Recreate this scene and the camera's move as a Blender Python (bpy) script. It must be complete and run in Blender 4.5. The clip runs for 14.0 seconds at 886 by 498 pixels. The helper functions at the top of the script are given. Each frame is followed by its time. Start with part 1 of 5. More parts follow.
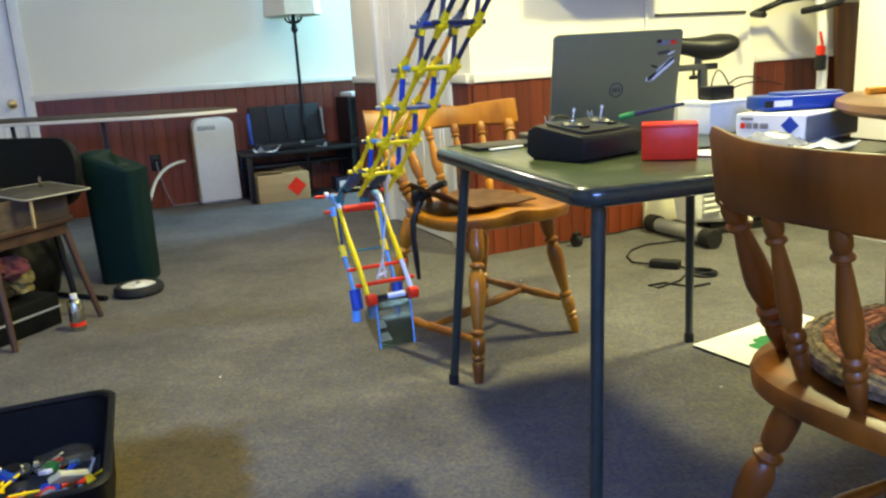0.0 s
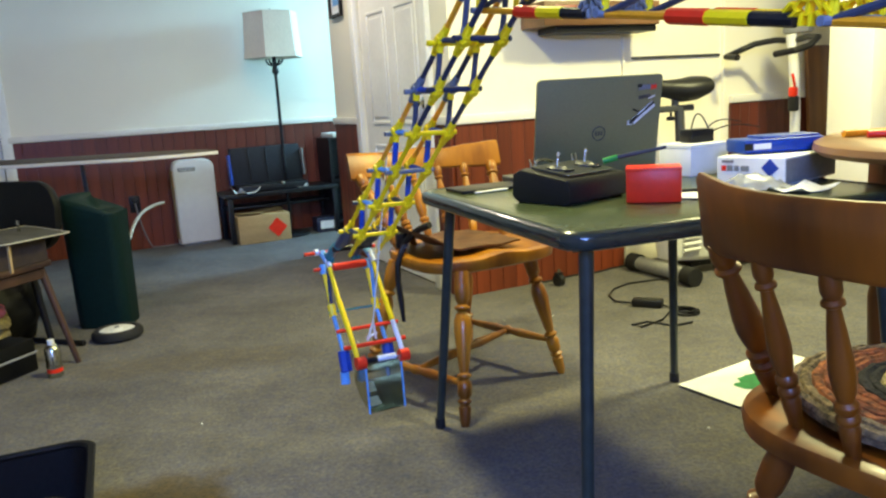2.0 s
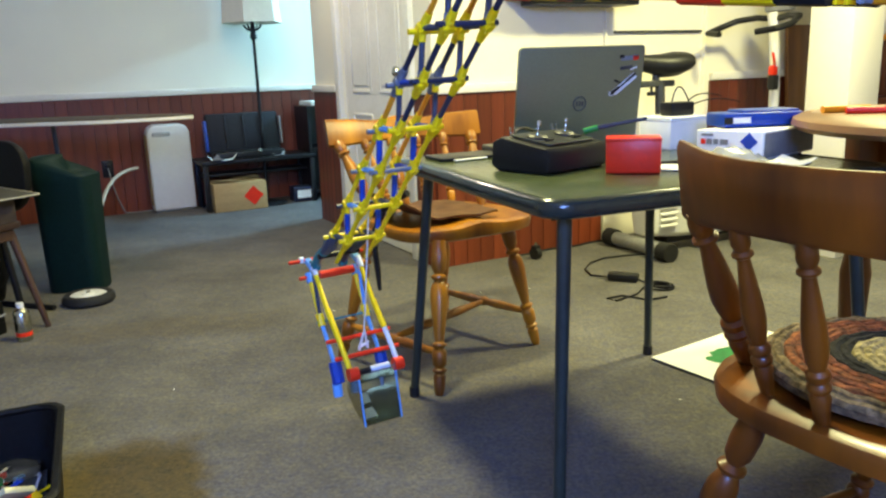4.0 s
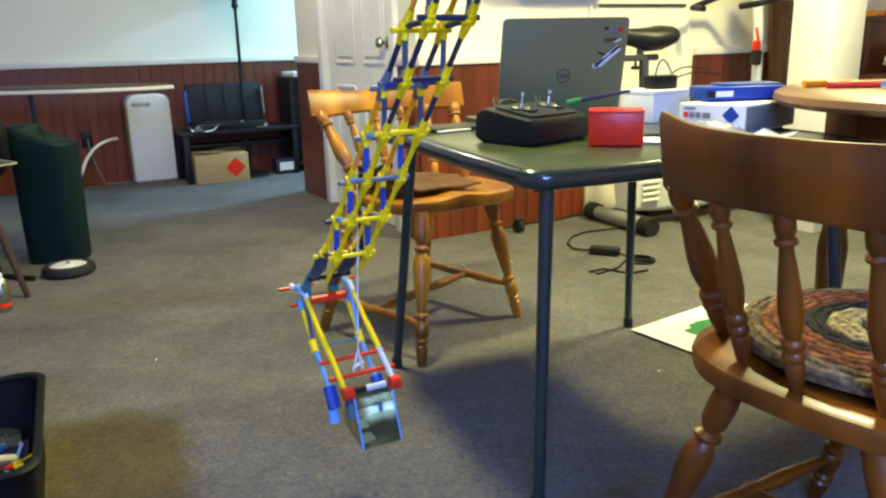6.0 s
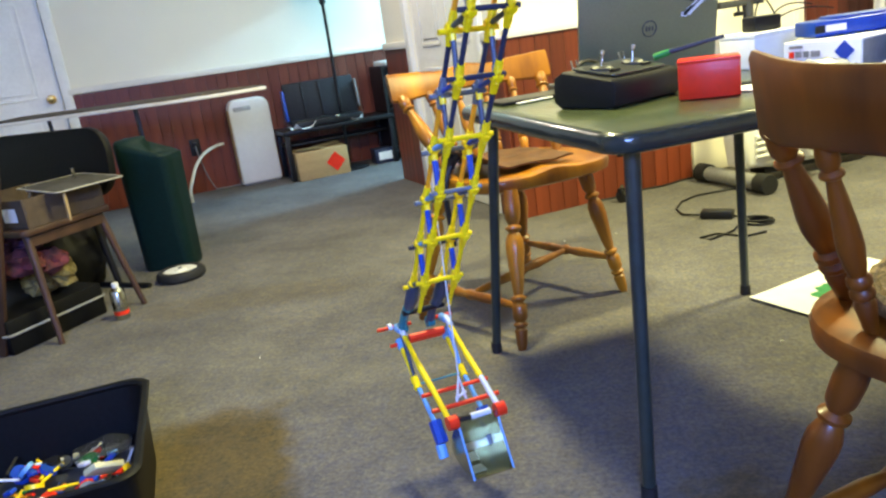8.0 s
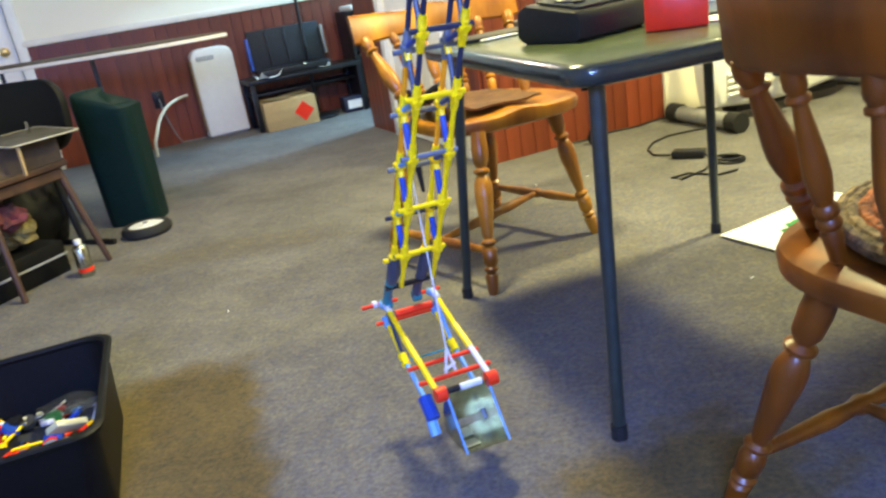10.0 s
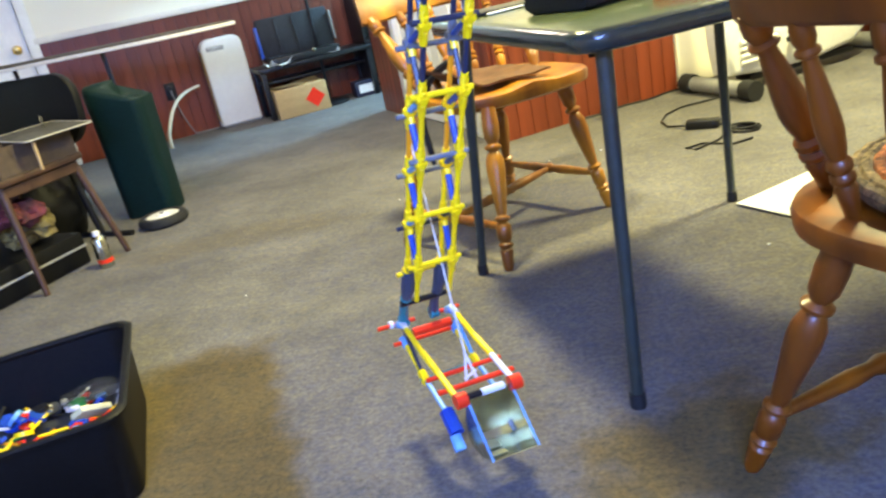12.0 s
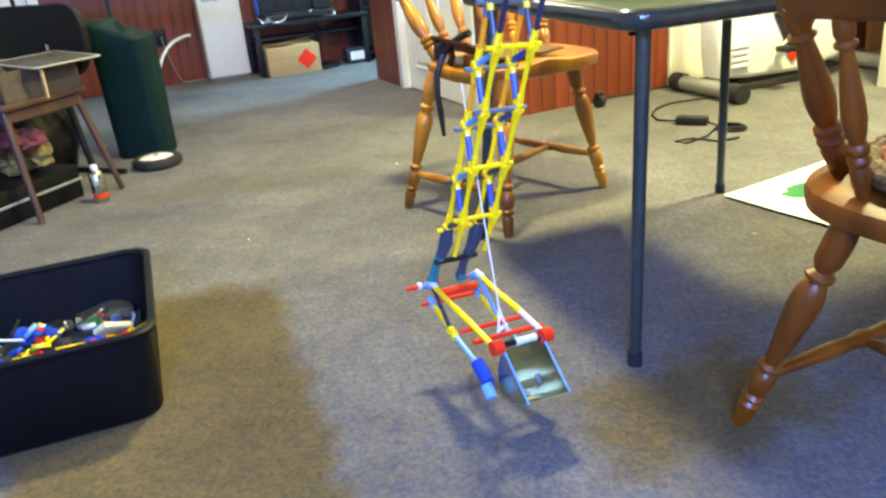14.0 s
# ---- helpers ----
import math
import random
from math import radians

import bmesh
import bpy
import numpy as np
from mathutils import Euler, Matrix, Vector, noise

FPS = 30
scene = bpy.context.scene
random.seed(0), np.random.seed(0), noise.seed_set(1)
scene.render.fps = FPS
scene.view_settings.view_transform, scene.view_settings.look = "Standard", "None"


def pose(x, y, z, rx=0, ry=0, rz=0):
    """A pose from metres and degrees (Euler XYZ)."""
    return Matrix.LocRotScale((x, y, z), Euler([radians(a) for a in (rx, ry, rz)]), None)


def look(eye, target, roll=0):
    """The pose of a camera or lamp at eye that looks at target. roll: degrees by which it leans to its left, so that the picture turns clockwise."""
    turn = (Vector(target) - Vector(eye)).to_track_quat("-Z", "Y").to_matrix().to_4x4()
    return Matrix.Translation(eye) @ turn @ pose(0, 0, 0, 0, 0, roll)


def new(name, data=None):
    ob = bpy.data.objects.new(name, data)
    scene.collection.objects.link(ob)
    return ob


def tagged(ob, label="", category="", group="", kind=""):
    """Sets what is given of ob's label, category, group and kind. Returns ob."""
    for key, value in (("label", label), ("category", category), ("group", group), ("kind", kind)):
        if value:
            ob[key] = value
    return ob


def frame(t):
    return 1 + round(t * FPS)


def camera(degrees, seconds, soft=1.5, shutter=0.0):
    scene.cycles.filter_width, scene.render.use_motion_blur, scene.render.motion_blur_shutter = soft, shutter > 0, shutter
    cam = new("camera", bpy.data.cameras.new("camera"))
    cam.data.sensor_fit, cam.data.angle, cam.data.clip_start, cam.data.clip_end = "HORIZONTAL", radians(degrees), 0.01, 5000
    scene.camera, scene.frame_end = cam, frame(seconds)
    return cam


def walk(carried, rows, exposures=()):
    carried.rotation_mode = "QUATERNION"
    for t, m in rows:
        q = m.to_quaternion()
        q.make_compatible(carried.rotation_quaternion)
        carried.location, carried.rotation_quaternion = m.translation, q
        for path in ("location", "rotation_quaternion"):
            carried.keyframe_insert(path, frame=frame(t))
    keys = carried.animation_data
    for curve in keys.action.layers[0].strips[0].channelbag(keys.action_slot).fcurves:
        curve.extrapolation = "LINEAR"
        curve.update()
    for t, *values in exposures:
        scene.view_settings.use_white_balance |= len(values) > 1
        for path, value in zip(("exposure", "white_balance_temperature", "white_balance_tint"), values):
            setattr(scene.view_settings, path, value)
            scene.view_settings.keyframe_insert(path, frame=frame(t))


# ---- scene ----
cam = camera(59.9, 14.0, 2.35, 0.8)
PATH = [
    (0, (0.166, 0.654, 0.937), (0.042, 2.592, 0.458), -3.4),
    (0.5, (0.157, 0.653, 0.943), (0.022, 2.594, 0.482), -3.9),
    (1, (0.151, 0.647, 0.946), (0.092, 2.604, 0.539), -3.0),
    (1.5, (0.15, 0.657, 0.951), (0.073, 2.619, 0.566), -3.5),
    (2, (0.149, 0.659, 0.951), (0.084, 2.621, 0.564), -3.5),
    (2.5, (0.145, 0.667, 0.942), (0.079, 2.619, 0.512), -3.8),
    (2.7, (0.146, 0.675, 0.939), (0.081, 2.627, 0.504), -3.4),
    (4.8, (0.149, 0.664, 0.932), (0.155, 2.603, 0.444), -1.9),
    (5, (0.151, 0.664, 0.934), (0.156, 2.601, 0.436), -2.0),
    (5.5, (0.143, 0.656, 0.928), (0.166, 2.592, 0.425), -1.5),
    (6, (0.148, 0.662, 0.926), (0.181, 2.593, 0.406), -1.4),
    (6.5, (0.155, 0.661, 0.923), (0.215, 2.592, 0.405), -1.7),
    (6.85, (0.160, 0.675, 0.925), (0.235, 2.598, 0.39), -1.7),
    (7, (0.163, 0.679, 0.925), (0.29, 2.6, 0.384), -1.7),
    (7.2, (0.180, 0.692, 0.912), (0.225, 2.613, 0.376), -2.5),
    (7.3, (0.188, 0.706, 0.905), (0.122, 2.630, 0.387), -4.4),
    (7.5, (0.188, 0.722, 0.899), (-0.01, 2.648, 0.398), -7.3),
    (7.7, (0.201, 0.737, 0.9), (-0.069, 2.652, 0.375), -8.1),
    (9.8, (0.226, 0.775, 0.880), (0.040, 2.665, 0.290), -8.9),
    (10, (0.229, 0.783, 0.872), (0.006, 2.653, 0.197), -9.4),
    (10.5, (0.233, 0.78, 0.858), (-0.019, 2.646, 0.187), -10.0),
    (11, (0.226, 0.784, 0.855), (-0.046, 2.646, 0.178), -10.4),
    (11.5, (0.228, 0.779, 0.857), (-0.015, 2.638, 0.159), -10.5),
    (12, (0.235, 0.777, 0.853), (-0.038, 2.629, 0.149), -11.9),
    (12.3, (0.229, 0.782, 0.850), (-0.121, 2.622, 0.137), -11.8),
    (12.5, (0.195, 0.777, 0.859), (-0.134, 2.593, 0.088), -10.4),
    (12.7, (0.183, 0.755, 0.848), (-0.041, 2.572, 0.012), -7.7),
    (12.85, (0.170, 0.722, 0.85), (0.046, 2.557, 0.052), -5.7),
    (13, (0.163, 0.7, 0.856), (0.083, 2.557, 0.118), -3.8),
    (13.2, (0.149, 0.679, 0.872), (0.077, 2.566, 0.214), -2.5),
    (13.5, (0.117, 0.663, 0.875), (-0.016, 2.543, 0.207), -3.8),
    (13.8, (0.109, 0.660, 0.852), (-0.069, 2.512, 0.118), -5.6),
    (14, (0.107, 0.658, 0.851), (-0.059, 2.499, 0.088), -5.4),
]
walk(cam, [(t, look(eye, target, roll)) for t, eye, target, roll in PATH], [(0, -0.02, 6250, 8), (1.5, -0.13, 6250, 8), (2.5, -0.14, 6150, 8), (5, -0.04, 6300, 8), (6.5, 0.03, 6250, 8), (7.5, 0.25, 6250, 9), (10, 0.54, 6350, 12), (10.5, 0.66, 6350, 12), (11, 0.70, 6350, 12), (12.5, 0.82, 6300, 12), (14, 0.88, 6250, 10)])

# ---- room axes: the back wall and the panelled walls run along U and V ----
ROOM = 28.3
U = Vector((math.cos(radians(ROOM)), math.sin(radians(ROOM)), 0))
V = Vector((-U.y, U.x, 0))
CORNER = Vector((0.11, 4.27, 0))        # outer corner of the two near panelled walls


def at(s, v, z=0.0):
    """A place s metres along U and v along V from the wall corner."""
    return CORNER + U * s + V * v + Vector((0, 0, z))


def room_pose(s, v, z=0.0, turn=0.0):
    p = at(s, v, z)
    return pose(p.x, p.y, p.z, 0, 0, ROOM + turn)


# ---- light ----
world = bpy.data.worlds.new("world")
scene.world = world
world.use_nodes = True
world.node_tree.nodes["Background"].inputs[0].default_value = (0.6, 0.75, 1.0, 1)
world.node_tree.nodes["Background"].inputs[1].default_value = 0.05


def area(name, m, size, power, colour, size_y=None):
    lamp = bpy.data.lights.new(name, "AREA")
    lamp.energy, lamp.color, lamp.size = power, colour, size
    if size_y:
        lamp.shape, lamp.size_y = "RECTANGLE", size_y
    ob = new(name, lamp)
    ob.matrix_world = m
    return ob


WARM = (1.0, 0.925, 0.42)
# unseen ceiling lights; the last two are added fill for wall and arm
LAMPS = [((-0.06, 2.97, 2.17), 0.2, 52, WARM), ((1.72, 3.5, 2.17), 0.3, 93, WARM), ((-0.88, 4.85, 2.17), 0.3, 14, (1.0, 0.84, 0.62)), ((0.1, 0.9, 2.17), 0.3, 3, WARM)]
for place, size, power, colour in LAMPS:
    area("ceiling_bulb_light", look(place, (place[0], place[1] + 0.001, 0)), size, power, colour)
area("window_light_recess", look(at(1.95, 2.22, 1.9), at(-0.4, 2.60, 1.1)), 0.30, 85, (0.33, 0.68, 1.0), 0.22)
# cool fill from behind the camera, through a window that is only assumed
area("window_light_rear", look(at(-2.2, -4.60, 1.72), (0.0, 1.9, 0.0)), 1.3, 150, (0.20, 0.35, 1.0), 0.6)

# ---- materials ----
MATS = {}


def material(name, colour, rough=0.6, metal=0.0, vary=0.15, scale=30.0, bump=0.15, detail=4.0, colour2=None, coat=0.0,
             coarse=3.0, coarse_amount=0.12, stretch=(1, 1, 1), emit=0.0, alpha=1.0, ior=1.45, transmission=0.0, per_object=0.0):
    if name in MATS:
        return MATS[name]
    m = bpy.data.materials.new(name)
    m.use_nodes = True
    nt = m.node_tree
    b = nt.nodes["Principled BSDF"]
    b.inputs["Roughness"].default_value, b.inputs["Metallic"].default_value = rough, metal
    b.inputs["Coat Weight"].default_value, b.inputs["IOR"].default_value = coat, ior
    b.inputs["Transmission Weight"].default_value = transmission
    b.inputs["Alpha"].default_value = alpha
    tc = nt.nodes.new("ShaderNodeTexCoord")
    mp = nt.nodes.new("ShaderNodeMapping")
    mp.inputs["Scale"].default_value = stretch
    nt.links.new(tc.outputs["Object"], mp.inputs["Vector"])
    fine, big = nt.nodes.new("ShaderNodeTexNoise"), nt.nodes.new("ShaderNodeTexNoise")
    fine.inputs["Scale"].default_value, fine.inputs["Detail"].default_value = scale, detail
    big.inputs["Scale"].default_value, big.inputs["Detail"].default_value = coarse, 3.0
    for n in (fine, big):
        nt.links.new(mp.outputs[0], n.inputs["Vector"])
    c1, c2 = Vector(colour), Vector(colour2) if colour2 else Vector(colour) * (1 - vary)
    ramp = nt.nodes.new("ShaderNodeValToRGB")
    ramp.color_ramp.elements[0].position, ramp.color_ramp.elements[1].position = 0.35, 0.65
    ramp.color_ramp.elements[0].color, ramp.color_ramp.elements[1].color = (*c2, 1), (*c1, 1)
    nt.links.new(fine.outputs["Fac"], ramp.inputs[0])
    mix = nt.nodes.new("ShaderNodeMix")
    mix.data_type, mix.blend_type = "RGBA", "MULTIPLY"
    mix.inputs[0].default_value = 1.0
    r2 = nt.nodes.new("ShaderNodeMapRange")
    r2.inputs["From Min"].default_value, r2.inputs["From Max"].default_value = 0.3, 0.7
    r2.inputs["To Min"].default_value, r2.inputs["To Max"].default_value = 1 - coarse_amount, 1 + coarse_amount * 0.3
    nt.links.new(big.outputs["Fac"], r2.inputs["Value"])
    nt.links.new(ramp.outputs[0], mix.inputs[6])
    nt.links.new(r2.outputs[0], mix.inputs[7])
    out = mix.outputs[2]
    if per_object:
        info, r3, mix2 = nt.nodes.new("ShaderNodeObjectInfo"), nt.nodes.new("ShaderNodeMapRange"), nt.nodes.new("ShaderNodeMix")
        r3.inputs["To Min"].default_value, r3.inputs["To Max"].default_value = 1 - per_object, 1 + per_object
        mix2.data_type, mix2.blend_type, mix2.inputs[0].default_value = "RGBA", "MULTIPLY", 1.0
        nt.links.new(info.outputs["Random"], r3.inputs["Value"])
        nt.links.new(out, mix2.inputs[6])
        nt.links.new(r3.outputs[0], mix2.inputs[7])
        out = mix2.outputs[2]
    nt.links.new(out, b.inputs["Base Color"])
    if bump:
        bn = nt.nodes.new("ShaderNodeBump")
        bn.inputs["Strength"].default_value, bn.inputs["Distance"].default_value = bump, 0.004
        nt.links.new(fine.outputs["Fac"], bn.inputs["Height"])
        nt.links.new(bn.outputs[0], b.inputs["Normal"])
    if emit:
        b.inputs["Emission Color"].default_value, b.inputs["Emission Strength"].default_value = (*colour, 1), emit
    MATS[name] = m
    return m


def wood(name, dark, light, rough=0.35, coat=0.3, scale=9.0, stretch=(1, 1, 0.12), per_object=0.0):
    return material(name, light, rough, colour2=dark, scale=scale, detail=7, bump=0.05, coat=coat, coarse=5, coarse_amount=0.2, stretch=stretch, per_object=per_object)


def carpet_material():
    m = material("grey brown carpet", (0.236, 0.220, 0.202), 0.95, colour2=(0.080, 0.076, 0.073), scale=85, bump=0.25, detail=9, coarse=1.7, coarse_amount=0.36)
    nt = m.node_tree
    for n in nt.nodes:
        if n.type == "TEX_NOISE":
            n.inputs["Roughness"].default_value = 0.82
    b = nt.nodes["Principled BSDF"]
    base = b.inputs["Base Color"].links[0].from_socket
    tc = nt.nodes.new("ShaderNodeTexCoord")
    warp = nt.nodes.new("ShaderNodeTexNoise")
    warp.inputs["Scale"].default_value = 9.0
    nt.links.new(tc.outputs["Object"], warp.inputs["Vector"])
    prev = base
    # soft-edged brown patches in the pile: centre, half sizes, turn
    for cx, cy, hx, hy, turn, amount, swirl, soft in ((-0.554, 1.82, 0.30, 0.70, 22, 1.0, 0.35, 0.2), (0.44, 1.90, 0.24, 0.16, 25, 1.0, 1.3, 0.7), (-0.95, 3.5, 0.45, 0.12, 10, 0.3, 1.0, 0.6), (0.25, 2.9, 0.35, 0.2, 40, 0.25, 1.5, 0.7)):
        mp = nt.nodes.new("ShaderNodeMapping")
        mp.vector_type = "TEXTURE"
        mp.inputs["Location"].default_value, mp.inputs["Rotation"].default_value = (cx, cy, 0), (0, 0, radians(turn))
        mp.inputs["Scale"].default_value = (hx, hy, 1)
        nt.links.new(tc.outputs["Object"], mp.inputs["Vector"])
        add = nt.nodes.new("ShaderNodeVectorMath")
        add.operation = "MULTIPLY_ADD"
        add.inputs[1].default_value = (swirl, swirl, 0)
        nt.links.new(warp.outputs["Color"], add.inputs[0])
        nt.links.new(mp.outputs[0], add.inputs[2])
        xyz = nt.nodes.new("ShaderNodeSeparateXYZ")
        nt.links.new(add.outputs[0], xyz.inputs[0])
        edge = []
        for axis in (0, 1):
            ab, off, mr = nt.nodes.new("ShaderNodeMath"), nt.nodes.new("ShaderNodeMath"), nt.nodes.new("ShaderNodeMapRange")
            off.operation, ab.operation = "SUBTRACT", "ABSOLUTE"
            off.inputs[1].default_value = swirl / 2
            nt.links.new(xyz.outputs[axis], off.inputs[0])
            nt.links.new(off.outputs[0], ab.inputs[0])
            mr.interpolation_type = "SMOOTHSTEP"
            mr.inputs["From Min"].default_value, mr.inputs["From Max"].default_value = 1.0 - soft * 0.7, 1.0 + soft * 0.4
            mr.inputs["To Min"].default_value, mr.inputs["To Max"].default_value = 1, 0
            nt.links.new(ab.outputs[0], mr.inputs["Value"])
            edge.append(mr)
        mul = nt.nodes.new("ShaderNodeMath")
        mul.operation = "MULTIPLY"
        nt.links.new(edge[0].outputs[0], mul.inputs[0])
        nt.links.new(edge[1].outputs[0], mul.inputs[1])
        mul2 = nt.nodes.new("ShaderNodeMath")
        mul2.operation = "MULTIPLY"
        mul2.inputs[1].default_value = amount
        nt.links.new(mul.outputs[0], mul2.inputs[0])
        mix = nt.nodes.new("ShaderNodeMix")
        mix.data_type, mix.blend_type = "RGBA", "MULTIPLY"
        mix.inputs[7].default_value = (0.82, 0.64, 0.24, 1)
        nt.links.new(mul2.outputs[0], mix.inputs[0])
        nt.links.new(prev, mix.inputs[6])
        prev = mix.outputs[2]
    # blotchy pile: browner and greyer flecks a few centimetres wide
    fleck, ramp, mix = nt.nodes.new("ShaderNodeTexNoise"), nt.nodes.new("ShaderNodeValToRGB"), nt.nodes.new("ShaderNodeMix")
    fleck.inputs["Scale"].default_value, fleck.inputs["Detail"].default_value, fleck.inputs["Roughness"].default_value = 30.0, 6.0, 0.8
    nt.links.new(tc.outputs["Object"], fleck.inputs["Vector"])
    nt.links.new(fleck.outputs["Fac"], ramp.inputs[0])
    ramp.color_ramp.elements[0].position, ramp.color_ramp.elements[1].position = 0.36, 0.64
    ramp.color_ramp.elements[0].color, ramp.color_ramp.elements[1].color = (0.52, 0.58, 0.86, 1), (1.0, 0.94, 0.76, 1)
    mix.data_type, mix.blend_type = "RGBA", "MULTIPLY"
    mix.inputs[0].default_value = 0.85
    nt.links.new(prev, mix.inputs[6])
    nt.links.new(ramp.outputs[0], mix.inputs[7])
    nt.links.new(mix.outputs[2], b.inputs["Base Color"])
    return m


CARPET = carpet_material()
CREAM = material("cream wall paint", (0.86, 0.81, 0.66), 0.7, vary=0.04, scale=180, bump=0.06, coarse=1.2, coarse_amount=0.06)
CEIL = material("white ceiling paint", (0.82, 0.80, 0.75), 0.8, vary=0.05, scale=120, bump=0.1)
PANEL = wood("red brown panelling", (0.090, 0.015, 0.006), (0.19, 0.038, 0.013), 0.46, 0.15, 14, (1, 1, 0.06), per_object=0.18)
RAIL = material("cream rail paint", (0.80, 0.76, 0.66), 0.45, vary=0.05, scale=60)
DOORWHITE = material("white door paint", (0.87, 0.85, 0.78), 0.4, vary=0.05, scale=50, bump=0.05)
MAPLE = wood("orange maple varnish", (0.16, 0.048, 0.003), (0.40, 0.158, 0.007), 0.36, 0.22, 10, (1, 1, 0.15), per_object=0.06)
CHAIRWOOD = wood("brown maple varnish", (0.085, 0.020, 0.001), (0.25, 0.071, 0.002), 0.40, 0.12, 10, (1, 1, 0.15), per_object=0.06)
GREENTOP = material("dark green table vinyl", (0.066, 0.084, 0.036), 0.26, vary=0.25, scale=120, bump=0.06, coarse=4)
GREENEDGE = material("dark green painted steel", (0.022, 0.032, 0.028), 0.22, vary=0.2, scale=60, coat=0.5)
LEGSTEEL = material("dark green leg steel", (0.026, 0.036, 0.032), 0.35, vary=0.25, scale=40, bump=0.05, coat=0.3)
BLACK = material("black plastic", (0.012, 0.012, 0.014), 0.42, ior=1.35, vary=0.3, scale=150, bump=0.1)
DARKGREY = material("dark grey plastic", (0.05, 0.052, 0.055), 0.45, vary=0.2, scale=100)
GREY = material("grey plastic", (0.25, 0.25, 0.25), 0.5, vary=0.15, scale=60)
SILVER = material("brushed aluminium lid", (0.20, 0.208, 0.122), 0.45, metal=0.35, vary=0.08, scale=200, bump=0.02, coarse=2, coarse_amount=0.05)
STEEL = material("bright steel", (0.50, 0.50, 0.42), 0.22, metal=1.0, vary=0.1, scale=40, bump=0.03)
BRASS = material("polished brass", (0.75, 0.52, 0.18), 0.25, metal=1.0, vary=0.1)
WHITE = material("white plastic", (0.78, 0.78, 0.75), 0.4, vary=0.06, scale=40, bump=0.03)
OFFWHITE = material("aged white enamel", (0.72, 0.71, 0.67), 0.4, vary=0.04, scale=25, coarse=2, coarse_amount=0.05)
PAPER = material("white paper", (0.85, 0.85, 0.82), 0.8, vary=0.04, scale=30)
CARD = material("brown cardboard", (0.50, 0.34, 0.15), 0.85, vary=0.15, scale=40, stretch=(1, 1, 8))
RED = material("red plastic", (0.88, 0.034, 0.008), 0.35, vary=0.1, scale=60)
BLUE = material("blue plastic", (0.012, 0.058, 0.38), 0.35, vary=0.15, scale=60)
LIGHTBLUE = material("light blue plastic", (0.15, 0.38, 0.75), 0.4, vary=0.15, scale=60)
DARKBLUE = material("navy plastic", (0.022, 0.028, 0.062), 0.4, vary=0.2, scale=60)
YELLOW = material("yellow plastic", (1.0, 0.70, 0.002), 0.38, vary=0.03, scale=60, coarse_amount=0.04)
ORANGE = material("orange plastic", (0.90, 0.36, 0.012), 0.35, vary=0.12, scale=60)
KDARK = material("slate plastic", (0.05, 0.062, 0.105), 0.4, vary=0.2, scale=60)
KGREY = material("grey blue plastic", (0.16, 0.18, 0.22), 0.45, vary=0.2, scale=60)
KWHITE = material("toy white plastic", (0.72, 0.76, 0.82), 0.4, vary=0.1, scale=60)
GREENP = material("green plastic", (0.02, 0.30, 0.05), 0.4, vary=0.15, scale=60)
TEAL = material("teal plastic", (0.02, 0.20, 0.24), 0.4, vary=0.15, scale=60)
BINGREEN = material("dark green bin plastic", (0.003, 0.020, 0.018), 0.58, ior=1.3, vary=0.25, scale=80, bump=0.12)
TUBBLACK = material("black tub plastic", (0.006, 0.006, 0.006), 0.5, ior=1.24, vary=0.3, scale=80, bump=0.15)
SHADE = material("ivory lampshade cloth", (0.78, 0.74, 0.62), 0.85, vary=0.08, scale=140, bump=0.2, stretch=(1, 1, 0.3))
LEATHER = material("worn brown leather", (0.12, 0.052, 0.020), 0.55, vary=0.45, scale=22, bump=0.5)
STRING = material("white string", (0.80, 0.79, 0.74), 0.9, vary=0.1, scale=300)
RUBBER = material("black rubber", (0.012, 0.012, 0.013), 0.75, vary=0.3, scale=90)


# ---- mesh helpers ----
def part(name, bm, mat, parent=None, label="", smooth=True):
    me = bpy.data.meshes.new(name)
    bmesh.ops.recalc_face_normals(bm, faces=bm.faces)
    bm.to_mesh(me)
    bm.free()
    for m in mat if isinstance(mat, (list, tuple)) else (mat,):
        me.materials.append(m)
    if smooth:
        me.shade_smooth()
        me.set_sharp_from_angle(angle=radians(40))
    ob = new(name, me)
    if parent:
        ob.parent = parent
    if label:
        ob["label"] = label
    return ob


def thing(name, m, label, category, group="", kind=""):
    ob = new(name)
    ob.matrix_world = m
    return tagged(ob, label, category, group, kind)


def box(size, centre=(0, 0, 0), bevel=0.0, m=None, bm=None, seg=2, mat=0):
    own = bmesh.new()
    bmesh.ops.create_cube(own, size=1)
    bmesh.ops.scale(own, vec=size, verts=own.verts)
    if bevel:
        bmesh.ops.bevel(own, geom=own.edges[:], offset=bevel, segments=seg, profile=0.5, affect="EDGES")
    bmesh.ops.translate(own, vec=centre, verts=own.verts)
    return merge(own, bm, m, mat)


def merge(own, bm, m=None, mat=0):
    if m is not None:
        bmesh.ops.transform(own, matrix=m, verts=own.verts)
    for f in own.faces:
        f.material_index = mat
    if bm is None:
        return own
    me = bpy.data.meshes.new("tmp")
    own.to_mesh(me)
    own.free()
    bm.from_mesh(me)
    bpy.data.meshes.remove(me)
    return bm


